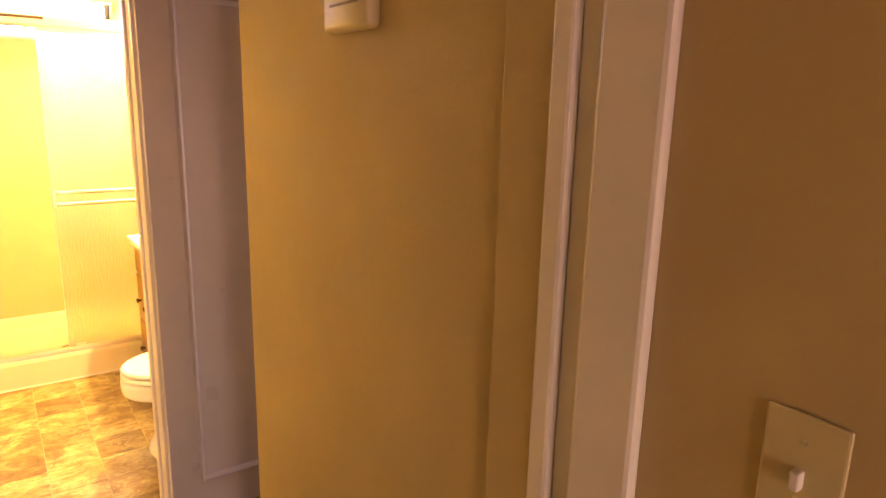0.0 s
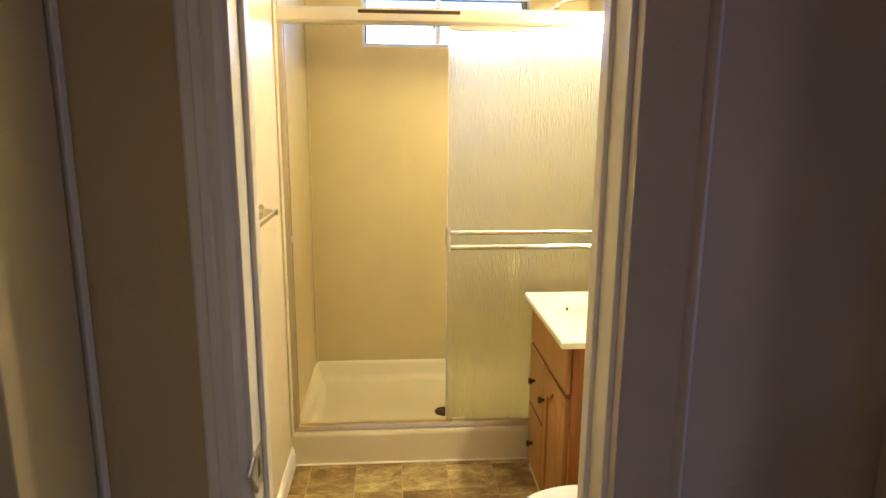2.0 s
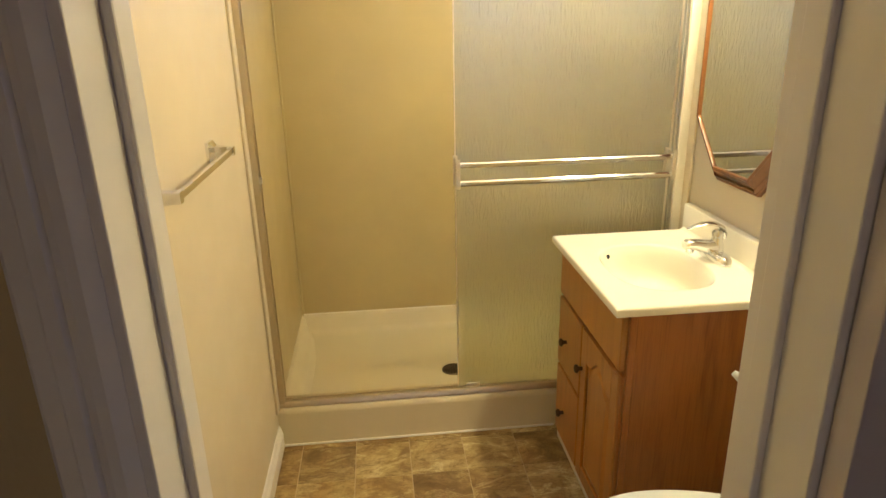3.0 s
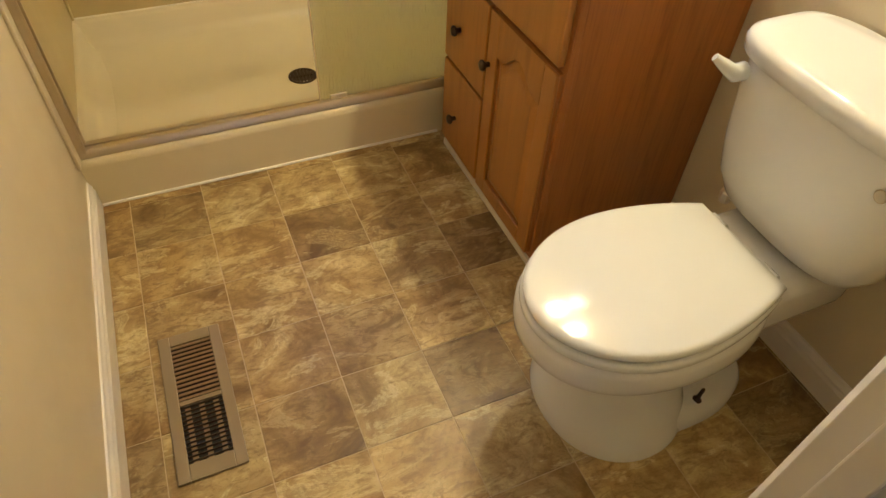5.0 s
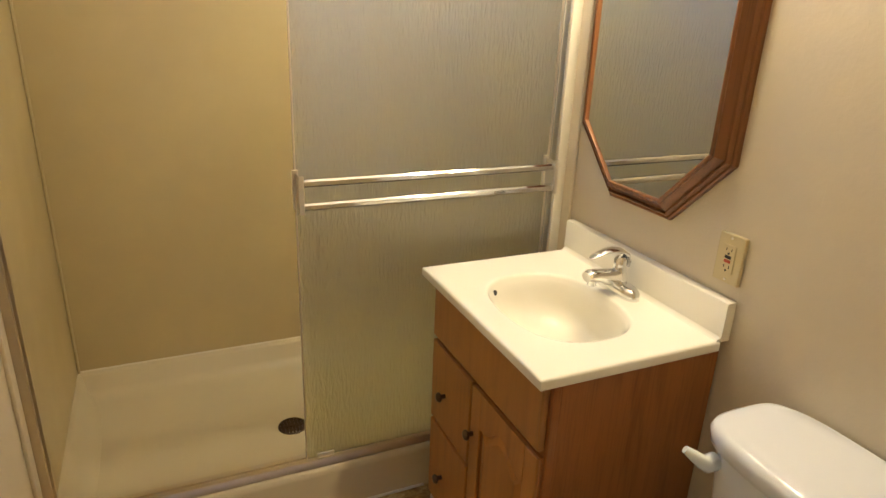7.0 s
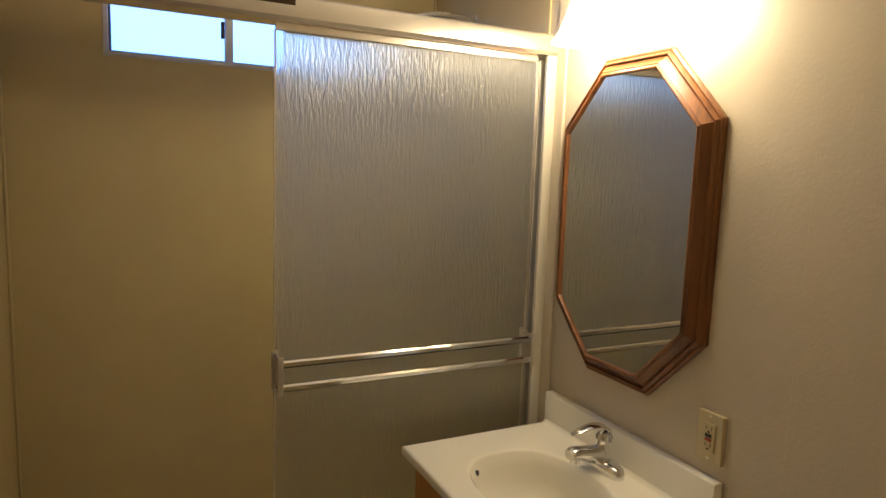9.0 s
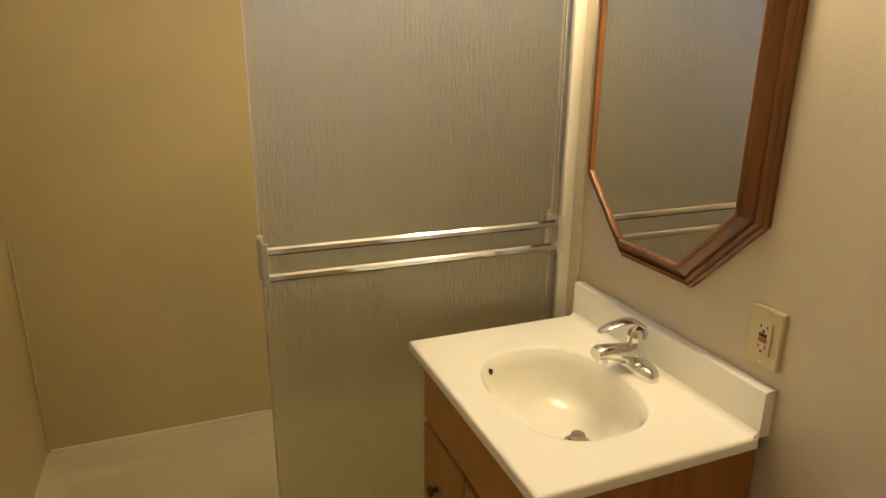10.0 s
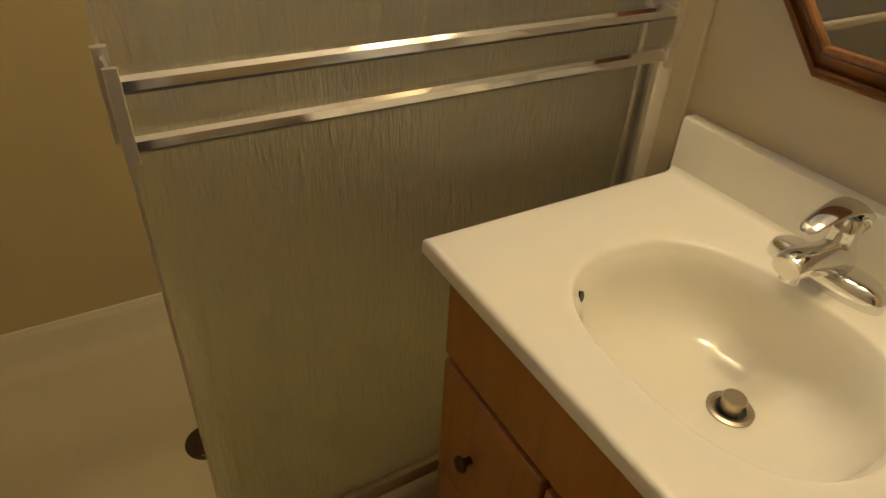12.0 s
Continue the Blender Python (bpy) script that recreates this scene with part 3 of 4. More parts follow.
def shower_door():
    d = thing("shower_door", (WIDE / 2, 0.05, 0.16), "bright aluminium sliding shower door with rain glass", "shower door")
    rail = [(0.012, 1.949), (0.088, 1.949), (0.092, 1.956), (0.092, 2.003), (0.084, 2.012), (0.02, 2.012), (0.010, 2.006), (0.006, 1.993), (0.006, 1.959)]
    part("header", loft([[(x, y, z) for y, z in rail] for x in (0.001, WIDE - 0.001)]), ALUMINIUM, d, smooth=30)
    # Narrow dark strip along part of the header's front face.
    part("header_dark_strip", block(0.335, 0.75, 0.0045, 0.0068, 1.986, 2.000, 0.001), BRONZE, d, "dark strip on the header")
    sill = [(0.018, 0.160), (0.082, 0.160), (0.082, 0.170), (0.076, 0.178), (0.058, 0.178), (0.056, 0.172), (0.044, 0.172), (0.042, 0.182), (0.026, 0.184), (0.020, 0.176)]
    part("bottom_track", loft([[(x, y, z) for y, z in sill] for x in (0.001, WIDE - 0.001)]), TRACK, d, smooth=30)
    part("wall_jamb", joined(block(0.002, 0.030, 0.020, 0.034, 0.17, 1.954, 0.002), block(0.002, 0.030, 0.066, 0.080, 0.17, 1.954, 0.002), block(0.002, 0.008, 0.03, 0.07, 0.17, 1.954)), TRACK, d)
    part("wall_jamb", joined(block(WIDE - 0.042, WIDE - 0.002, 0.014, 0.030, 0.17, 1.954, 0.003), block(WIDE - 0.034, WIDE - 0.002, 0.066, 0.080, 0.17, 1.954, 0.002), block(WIDE - 0.008, WIDE - 0.002, 0.028, 0.07, 0.17, 1.954)), SATIN, d, "satin metal wall channel with the cream wall's reflection in its colour")
    part("bumper", block(0.028, 0.040, 0.022, 0.034, 1.043, 1.068, 0.003), ALUMINIUM, d, "small bumper on the jamb")
    for y, x0, x1 in ((0.038, 0.708, 1.490), (0.066, 0.735, 1.516)):
        glass = part("glass_panel", block(x0, x1, y, y + 0.005, 0.186, 1.944), RAIN, d, "rippled obscure rain glass")
        glass.visible_shadow = False
        part("top_rail", block(x0, x1, y - 0.003, y + 0.008, 1.929, 1.964, 0.002), ALUMINIUM, glass)
        if y < 0.05:
            part("edge_strip", block(x0 - 0.003, x0 + 0.001, y - 0.001, y + 0.006, 0.186, 1.929), ALUMINIUM, glass)
            part("edge_strip", block(x1 - 0.004, x1 + 0.004, y - 0.002, y + 0.007, 0.186, 1.929), ALUMINIUM, glass)
            part("guide", block(x0 + 0.03, x0 + 0.085, y - 0.006, y + 0.010, 0.183, 0.200, 0.002), ALUMINIUM, glass, "grey bottom guide")
    # double towel bar on the outer panel
    bar = thing("towel_bar", (1.1, 0.0, 1.05), "double chrome towel bar across the shower glass", "towel bar")
    for x in (0.706, 1.478):
        part("bracket", joined(block(x, x + 0.004, -0.024, 0.036, 1.012, 1.104, 0.001), block(x - 0.008, x + 0.008, 0.029, 0.037, 1.006, 1.113, 0.001), block(x - 0.004, x + 0.010, -0.029, -0.023, 1.006, 1.109, 0.001)), ALUMINIUM, bar)
        for z in (1.008, 1.106):
            part("screw", lathe([(0.004, 0), (0.004, 0.002)], facing((x, 0.005, z), (-1 if x < 1 else 1, 0, 0)), 10), ALUMINIUM, bar)
    for z in (1.088, 1.024):
        rod = [(-0.020, z - 0.010), (-0.004, z - 0.010), (0.0, z - 0.005), (0.0, z + 0.005), (-0.004, z + 0.010), (-0.020, z + 0.010), (-0.024, z + 0.005), (-0.024, z - 0.005)]
        part("bar", loft([[(x, y, v) for y, v in rod] for x in (0.708, 1.482)]), CHROME, bar, smooth=30)


shower_door()
# pale sealant in the corners of the shower and beside its channels
for n, (x, y, z0, z1) in enumerate(((0.0065, BACK - 0.0065, 0.15, CEIL - 0.01), (WIDE - 0.0065, BACK - 0.0065, 0.15, CEIL - 0.01), (0.0015, 0.014, 0.162, 1.96), (WIDE - 0.0015, 0.010, 0.162, 1.96))):
    structure("trim_sealant_%d" % (n + 1), tube([(x, y, z0), (x, y, z1)], 0.0045, 8), SEALANT, "pale sealant bead in a shower corner", "trim", 60)
structure("trim_sealant_pan", tube([(0.008, BACK - 0.0065, 0.152), (WIDE - 0.008, BACK - 0.0065, 0.152)], 0.004, 8), SEALANT, "pale sealant bead along the shower pan", "trim", 60)
head = thing("shower_fixture", (WIDE, 0.55, 2.145), "chrome shower head on a bent arm", "shower head")
part("flange", lathe([(0.031, 0), (0.029, 0.006), (0.014, 0.014)], facing((WIDE, 0.55, 2.145), (-1, 0, 0)), 20), CHROME, head, smooth=40)
part("arm", tube([(WIDE, 0.55, 2.145), (1.49, 0.55, 2.158), (1.40, 0.55, 2.156), (1.33, 0.55, 2.142), (1.285, 0.55, 2.122)], 0.0105), CHROME, head, smooth=40)
part("ball_joint", lathe([(0.010, 0), (0.016, 0.006), (0.018, 0.014), (0.014, 0.022)], facing((1.292, 0.55, 2.126), (-0.8, 0, -0.6)), 18), CHROME, head, smooth=50)
part("nozzle", lathe([(0.011, 0), (0.015, 0.012), (0.026, 0.03), (0.034, 0.042), (0.034, 0.055), (0.029, 0.057)], facing((1.278, 0.55, 2.115), (-0.65, 0, -0.76)), 22), CHROME, head, smooth=40)

# ---- towel rail on the left wall ----
rail = thing("towel_rail", (0.0, -0.7, 1.266), "chrome towel rail on the cream wall", "towel rail")
for y in (-0.46, -0.95):
    part("post", loft([[(u, y + s * w, 1.246 + t * w) for s, t in ((-1, -1), (1, -1), (1, 1), (-1, 1))] for u, w in ((0.0, 0.026), (0.008, 0.026), (0.02, 0.014), (0.05, 0.011), (0.066, 0.011))]), CHROME, rail, "tapered square post")
part("rod", block(0.052, 0.064, -0.95, -0.46, 1.239, 1.253, 0.002), CHROME, rail)


# ---- vanity ----
def vanity():
    v = thing("vanity_cabinet", (1.32, -0.37, 0.0), "stained oak vanity with two drawers and an arched door", "cabinet")
    X, Y0, Y1, TOP = 1.090, -0.672, -0.072, 0.802
    part("side_panel", block(X + 0.019, WIDE - 0.003, Y0, Y0 + 0.016, 0.045, TOP, 0.001), OAK, v)
    part("side_panel", block(X + 0.019, WIDE - 0.003, Y1 - 0.016, Y1, 0.045, TOP, 0.001), OAK, v)
    part("bottom_panel", block(X + 0.019, WIDE - 0.003, Y0 + 0.016, Y1 - 0.016, 0.06, 0.076), OAK, v)
    part("back_panel", block(WIDE - 0.012, WIDE - 0.004, Y0 + 0.016, Y1 - 0.016, 0.076, TOP), OAK, v)
    part("plinth", joined(block(X + 0.004, X + 0.02, Y0 + 0.004, Y1 - 0.004, 0.0, 0.06), block(X + 0.02, WIDE - 0.02, Y0 + 0.004, Y0 + 0.018, 0.0, 0.045)), OAK, v)
    part("base_strip", block(X - 0.006, X + 0.004, Y0, Y1, 0.0, 0.026, 0.003), TRIM, v, "white base strip along the floor")
    for y0, y1, z0, z1, m in ((Y0, Y0 + 0.035, 0.04, TOP, OAK), (Y1 - 0.035, Y1, 0.04, TOP, OAK), (-0.350, -0.315, 0.08, 0.60, OAK)):
        part("stile", block(X, X + 0.019, y0, y1, z0, z1, 0.0015), m, v)
    for z0, z1 in ((0.04, 0.08), (0.585, 0.615), (0.77, TOP)):
        part("rail", block(X, X + 0.019, Y0 + 0.035, Y1 - 0.035, z0, z1, 0.0015), OAK_RAIL, v)
    part("false_front", block(X - 0.018, X, Y0 + 0.012, Y1 - 0.006, 0.622, 0.790, 0.004), OAK_FRONT, v)

    def knob(y, z, owner, x):
        part("knob", lathe([(0.007, 0), (0.0065, 0.008), (0.008, 0.012), (0.0145, 0.017), (0.015, 0.021), (0.011, 0.026), (0.003, 0.028)], facing((x, y, z), (-1, 0, 0)), 18), BRONZE, owner, "small dark bronze knob", 50)

    for z0, z1 in ((0.344, 0.607), (0.052, 0.333)):
        drawer = part("drawer", block(X - 0.018, X, -0.333, Y1 - 0.006, z0, z1, 0.004), OAK_FRONT, v)
        knob(-0.176, z0 + 0.122, drawer, X - 0.018)
    # cathedral door: frame with an arched opening and a raised field
    y0, y1, z0, z1, w = -0.664, -0.344, 0.052, 0.607, 0.052
    d = part("door", block(X - 0.010, X, y0, y1, z0, z1, 0.002), OAK, v)
    part("door_stile", block(X - 0.019, X - 0.0095, y0, y0 + w, z0, z1, 0.003), OAK_FRONT, d)
    part("door_stile", block(X - 0.019, X - 0.0095, y1 - w, y1, z0, z1, 0.003), OAK_FRONT, d)
    part("door_rail", block(X - 0.019, X - 0.0095, y0 + w, y1 - w, z0, z0 + w, 0.003), OAK_FRONT, d)

    def arch(y, base, rise):
        u = (y - (y0 + y1) / 2) / ((y1 - y0) / 2 - w)
        return base + rise * max(0.0, 0.5 + 0.5 * math.cos(math.pi * min(1.0, abs(u) / 0.78)))
    ys = [y0 + w + (y1 - y0 - 2 * w) * n / 24 for n in range(25)]
    top = bmesh.new()
    for a, b in zip(ys, ys[1:]):
        q = [(a, arch(a, z1 - 0.105, 0.05)), (b, arch(b, z1 - 0.105, 0.05)), (b, z1), (a, z1)]
        front = [top.verts.new((X - 0.019, y, z)) for y, z in q]
        rear = [top.verts.new((X - 0.0095, y, z)) for y, z in q]
        top.faces.new(front)
        for k in range(4):
            top.faces.new((front[k], front[(k + 1) % 4], rear[(k + 1) % 4], rear[k]))
    bmesh.ops.remove_doubles(top, verts=top.verts, dist=1e-5)
    part("arched_rail", top, OAK_FRONT, d)
    rings = []
    for inset, x in ((0.006, X - 0.0100), (0.008, X - 0.0115), (0.028, X - 0.0175), (0.030, X - 0.0180)):
        ring = [(x, y0 + w + inset, z0 + w + inset), (x, y1 - w - inset, z0 + w + inset)]
        for n in range(21):
            y = y1 - w - inset - (y1 - y0 - 2 * w - 2 * inset) * n / 20
            ring.append((x, y, arch(y, z1 - 0.105, 0.05) - inset))
        rings.append(ring)
    part("raised_panel", loft(rings), OAK_FRONT, d)
    knob(-0.360, 0.464, d, X - 0.019)


vanity()


# ---- vanity top with its moulded bowl ----
CX0, CX1, CY0, CY1, CZ = 1.042, WIDE - 0.001, -0.690, -0.048, 0.828
BOWL = (1.275, -0.386, 0.155, 0.200)


def vanity_top():
    top = thing("sink_countertop", (1.3, -0.37, 0.802), "cream cultured marble vanity top with a moulded oval sink", "sink")
    bx, by, a, b = BOWL
    count = 144
    back = CX1 - 0.025

    def oval(k, z, shift=0.0, power=2.5, along=0.0):
        out = []
        for n in range(count):
            t = 2 * math.pi * n / count
            c, s = math.cos(t), math.sin(t)
            out.append((bx + shift + k * a * math.copysign(abs(c) ** (2 / power), c), by + along + k * b * math.copysign(abs(s) ** (2 / power), s), z))
        return out

    def edge(inset, z):
        x0, x1, y0, y1 = CX0 + inset, back, CY0 + inset, CY1 - inset
        out = []
        for x, y, _ in oval(1.0, z):
            dx, dy = x - bx, y - by
            f = min((x1 - bx) / dx if dx > 1e-9 else 1e9, (x0 - bx) / dx if dx < -1e-9 else 1e9, (y1 - by) / dy if dy > 1e-9 else 1e9, (y0 - by) / dy if dy < -1e-9 else 1e9)
            out.append([bx + f * dx, by + f * dy, z])
        for cx in (x0, x1):
            for cy in (y0, y1):
                near = min(out, key=lambda p: (p[0] - cx) ** 2 + (p[1] - cy) ** 2)
                near[0], near[1] = cx, cy
        return out
    rings = [edge(0.0, CZ - 0.024), edge(0.0, CZ - 0.006), edge(0.002, CZ - 0.002), edge(0.006, CZ), edge(0.012, CZ), oval(1.12, CZ), oval(1.05, CZ - 0.0002), oval(1.02, CZ - 0.0008), oval(1.0, CZ - 0.0022), oval(0.985, CZ - 0.0052), oval(0.972, CZ - 0.010), oval(0.955, CZ - 0.016),
             oval(0.93, CZ - 0.024, 0.001), oval(0.91, CZ - 0.040, 0.004), oval(0.885, CZ - 0.058, 0.006), oval(0.85, CZ - 0.078, 0.013),
             oval(0.80, CZ - 0.098, 0.021, 2.4), oval(0.72, CZ - 0.116, 0.031, 2.3, -0.002), oval(0.60, CZ - 0.130, 0.040, 2.2, -0.005), oval(0.44, CZ - 0.139, 0.045, 2.1, -0.008), oval(0.28, CZ - 0.143, 0.047, 2.0, -0.011), oval(0.18, CZ - 0.1445, 0.048, 2.0, -0.013), oval(0.13, CZ - 0.145, 0.048, 2.0, -0.014)]
    part("counter", loft(rings, cap=False), MARBLE, top, smooth=45)
    splash = [(0.0, 0.0), (-0.026, 0.0), (-0.026, 0.090), (-0.024, 0.095), (-0.020, 0.097), (0.0, 0.097)]
    part("backsplash", loft([[(CX1 + u, y, CZ - 0.001 + v) for u, v in splash] for y in (CY0, CY1)]), MARBLE, top, smooth=40)
    part("cove", loft([[(CX1 - 0.0255 + u, y, CZ - 0.0005 + v) for u, v in ((0, 0), (-0.012, 0), (-0.008, 0.002), (-0.003, 0.006), (0, 0.012))] for y in (CY0 + 0.004, CY1 - 0.004)]), MARBLE, top, smooth=60)
    part("overflow_hole", lathe([(0.0075, -0.004), (0.0075, 0.004)], facing((bx - 0.092, by + 0.160, CZ - 0.026), (0.45, -0.85, 0.25)), 16), BLACK, top, "dark overflow hole")
    return (bx + 0.048, by - 0.014, CZ - 0.145)


drain_at = vanity_top()
stopper = thing("sink_drain", drain_at, "chrome pop-up stopper in the sink drain", "drain")
part("flange", lathe([(0.031, 0.0), (0.031, 0.003), (0.026, 0.005), (0.021, 0.003), (0.019, -0.012)], Matrix.Translation(drain_at), 28), BRUSHED, stopper, smooth=40)
part("well", lathe([(0.020, -0.003), (0.020, 0.0015)], Matrix.Translation(drain_at), 24), BLACK, stopper)
part("plug", lathe([(0.015, 0.0), (0.015, 0.016), (0.0165, 0.020), (0.016, 0.0235), (0.0145, 0.025), (0.002, 0.0255)], Matrix.Translation(drain_at), 24), BRUSHED, stopper, smooth=40)


def faucet():
    fx, fy, fz = 1.480, -0.368, CZ
    f = thing("faucet", (fx, fy, fz), "chrome single-lever sink faucet", "faucet")
    rings = []
    for k, z in ((1.0, 0.0), (1.0, 0.012), (0.95, 0.021), (0.84, 0.027), (0.60, 0.030)):
        ring = []
        for n in range(40):
            t = 2 * math.pi * n / 40
            c, s = math.cos(t), math.sin(t)
            ring.append((fx + k * 0.027 * math.copysign(abs(c) ** 0.8, c), fy + k * 0.083 * math.copysign(abs(s) ** 0.7, s), fz + z))
        rings.append(ring)
    part("base_plate", loft(rings), CHROME, f, smooth=50)
    part("body", lathe([(0.026, 0.014), (0.025, 0.036), (0.0225, 0.050), (0.0185, 0.058), (0.0170, 0.076), (0.0175, 0.090), (0.012, 0.098)], Matrix.Translation((fx, fy, fz)), 28), CHROME, f, smooth=50)
    # spout: a flattened bar that rises and turns down at its tip
    rings = []
    for u, z, w, h in ((-0.012, 0.034, 0.024, 0.026), (0.0, 0.037, 0.024, 0.028), (0.025, 0.041, 0.0235, 0.025), (0.05, 0.047, 0.023, 0.021), (0.075, 0.053, 0.022, 0.018), (0.096, 0.055, 0.0215, 0.0165), (0.106, 0.052, 0.019, 0.013)):
        rings.append([(fx - u, fy + w * math.cos(t), fz + z + h * math.sin(t)) for t in (2 * math.pi * n / 20 for n in range(20))])
    part("spout", loft(rings), CHROME, f, smooth=50)
    part("aerator", lathe([(0.0125, 0.0), (0.0125, 0.016), (0.010, 0.018)], facing((fx - 0.086, fy, fz + 0.044), (0, 0, -1)), 20), CHROME, f, smooth=40)
    rings = []
    for u, z, w, h in ((0.024, 0.070, 0.010, 0.004), (0.022, 0.088, 0.017, 0.006), (0.013, 0.104, 0.021, 0.008), (-0.004, 0.115, 0.0215, 0.0075), (-0.026, 0.120, 0.019, 0.006), (-0.050, 0.119, 0.016, 0.005), (-0.074, 0.114, 0.014, 0.004), (-0.092, 0.108, 0.012, 0.0035), (-0.100, 0.105, 0.007, 0.002)):
        rings.append([(fx + u, fy + w * math.cos(t), fz + z + h * math.sin(t)) for t in (2 * math.pi * n / 18 for n in range(18))])
    part("lever", loft(rings), CHROME, f, smooth=60)


faucet()


# ---- mirror ----
def octagon(inset):
    """Corners (y, z) of the long octagon, drawn in by inset."""
    yc, zc, hw, hh, cut_y, cut_z = -0.335, 1.478, 0.284, 0.430, 0.166, 0.174
    k = inset
    return [(yc + sy, zc + sz) for sy, sz in (
        (hw - k, hh - cut_z - k * 0.414), (hw - cut_y - k * 0.414, hh - k), (-(hw - cut_y - k * 0.414), hh - k), (-(hw - k), hh - cut_z - k * 0.414),
        (-(hw - k), -(hh - cut_z - k * 0.414)), (-(hw - cut_y - k * 0.414), -(hh - k)), (hw - cut_y - k * 0.414, -(hh - k)), (hw - k, -(hh - cut_z - k * 0.414)))]


def wall_mirror():
    m = thing("wall_mirror", (WIDE, -0.335, 1.048), "tall octagonal mirror in a stained oak frame", "mirror")
    profile = [(0.0, 0.001), (0.0, 0.012), (0.004, 0.016), (0.008, 0.0155), (0.010, 0.020), (0.0135, 0.025), (0.0150, 0.025), (0.0160, 0.018), (0.0185, 0.019), (0.034, 0.040), (0.0355, 0.039), (0.041, 0.043), (0.044, 0.042), (0.045, 0.037), (0.045, 0.001)]
    loops = [[(WIDE - d, y, z) for y, z in octagon(1.12 * i)] for i, d in profile]
    for n in range(8):
        k = (n + 1) % 8
        part("frame_side", loft([[loop[n] for loop in loops], [loop[k] for loop in loops]]), MIRROR_OAK, m)
    part("mirror_glass", loft([[(WIDE - d, y, z) for y, z in octagon(0.0495)] for d in (0.031, 0.0355)]), MIRROR, m, "silvered mirror glass")


wall_mirror()


# ---- light over the mirror ----
def vanity_light():
    v = thing("vanity_light", (WIDE, -0.365, 2.12), "chrome wall light with two lit white glass bells", "wall light")
    part("back_plate", block(WIDE - 0.022, WIDE, -0.60, -0.13, 2.09, 2.17, 0.006), CHROME, v)
    for x, y, z in BULBS:
        part("arm", tube([(WIDE - 0.02, y, 2.13), (1.485, y, 2.152), (x + 0.012, y, 2.145), (x, y, 2.12)], 0.008), CHROME, v, smooth=50)
        part("socket", lathe([(0.010, 0.075), (0.026, 0.070), (0.030, 0.060), (0.030, 0.036)], Matrix.Translation((x, y, z)), 20), CHROME, v, smooth=40)
        shade = part("shade", lathe([(0.028, 0.042), (0.034, 0.030), (0.044, 0.0), (0.058, -0.035), (0.078, -0.062), (0.080, -0.062), (0.061, -0.033), (0.047, 0.002), (0.037, 0.033), (0.030, 0.045)], Matrix.Translation((x, y, z)), 36, False), GLASS_SHADE, v, "glowing white glass bell", 60)
        shade.visible_shadow = False


vanity_light()


structure("trim_wall_seam", block(WIDE - 0.0002, WIDE + 0.001, -0.8275, -0.8245, 0.10, CEIL - 0.002), WALL, "faint vertical seam in the painted wall", "trim")

# ---- outlet ----
out = thing("wall_outlet", (WIDE, -0.6520, 1.018), "almond ground-fault wall outlet beside the mirror", "outlet")
part("plate", block(WIDE - 0.0120, WIDE, -0.6880, -0.6160, 0.960, 1.076, 0.003), ALMOND, out)
part("face", block(WIDE - 0.0150, WIDE - 0.0110, -0.6690, -0.6350, 0.985, 1.051, 0.001), ALMOND, out)
for z in (0.994, 1.034):
    part("slot", block(WIDE - 0.0156, WIDE - 0.0148, -0.6605, -0.6585, z + 0.003, z + 0.010), BLACK, out)
    part("slot", block(WIDE - 0.0156, WIDE - 0.0148, -0.6460, -0.6440, z + 0.003, z + 0.009), BLACK, out)
    part("ground_hole", lathe([(0.0026, 0), (0.0026, 0.0007)], facing((WIDE - 0.0150, -0.6520, z - 0.003), (-1, 0, 0)), 10), BLACK, out)
part("test_button", block(WIDE - 0.0175, WIDE - 0.0148, -0.6610, -0.6440, 1.0195, 1.0265, 0.001), BLACK, out)
part("reset_button", block(WIDE - 0.0175, WIDE - 0.0148, -0.6610, -0.6440, 1.0095, 1.0165, 0.001), RED, out, "red reset button")
for z in (0.969, 1.067):
    part("screw", lathe([(0.003, 0), (0.003, 0.001)], facing((WIDE - 0.0120, -0.6520, z), (-1, 0, 0)), 10), ALUMINIUM, out)


# ---- toilet ----
TY = -1.086


def egg(x0, x1, half, z, back_half, count=56, mid=0.50):
    """Seat outline: round at the front x0, drawn in to a straight back at x1."""
    out = []
    n2 = count // 2
    side = []
    for n in range(n2 + 1):
        u = n / n2
        s = math.sin(u * math.pi / 2) if u < 1 else 1.0
        x = x0 + (x1 - x0) * (1 - math.cos(u * math.pi / 2) if u < 0.5 else 1 - math.cos(u * math.pi / 2))
        v = (x - x0) / (x1 - x0)
        w = half * math.sqrt(max(0.0, 1 - ((mid - v) / mid) ** 2)) if v < mid else half + (back_half - half) * ((v - mid) / (1 - mid)) ** 1.9
        side.append((x, w))
    out = [(x, TY + w, z) for x, w in side] + [(x, TY - w, z) for x, w in reversed(side[1:])]
    return out


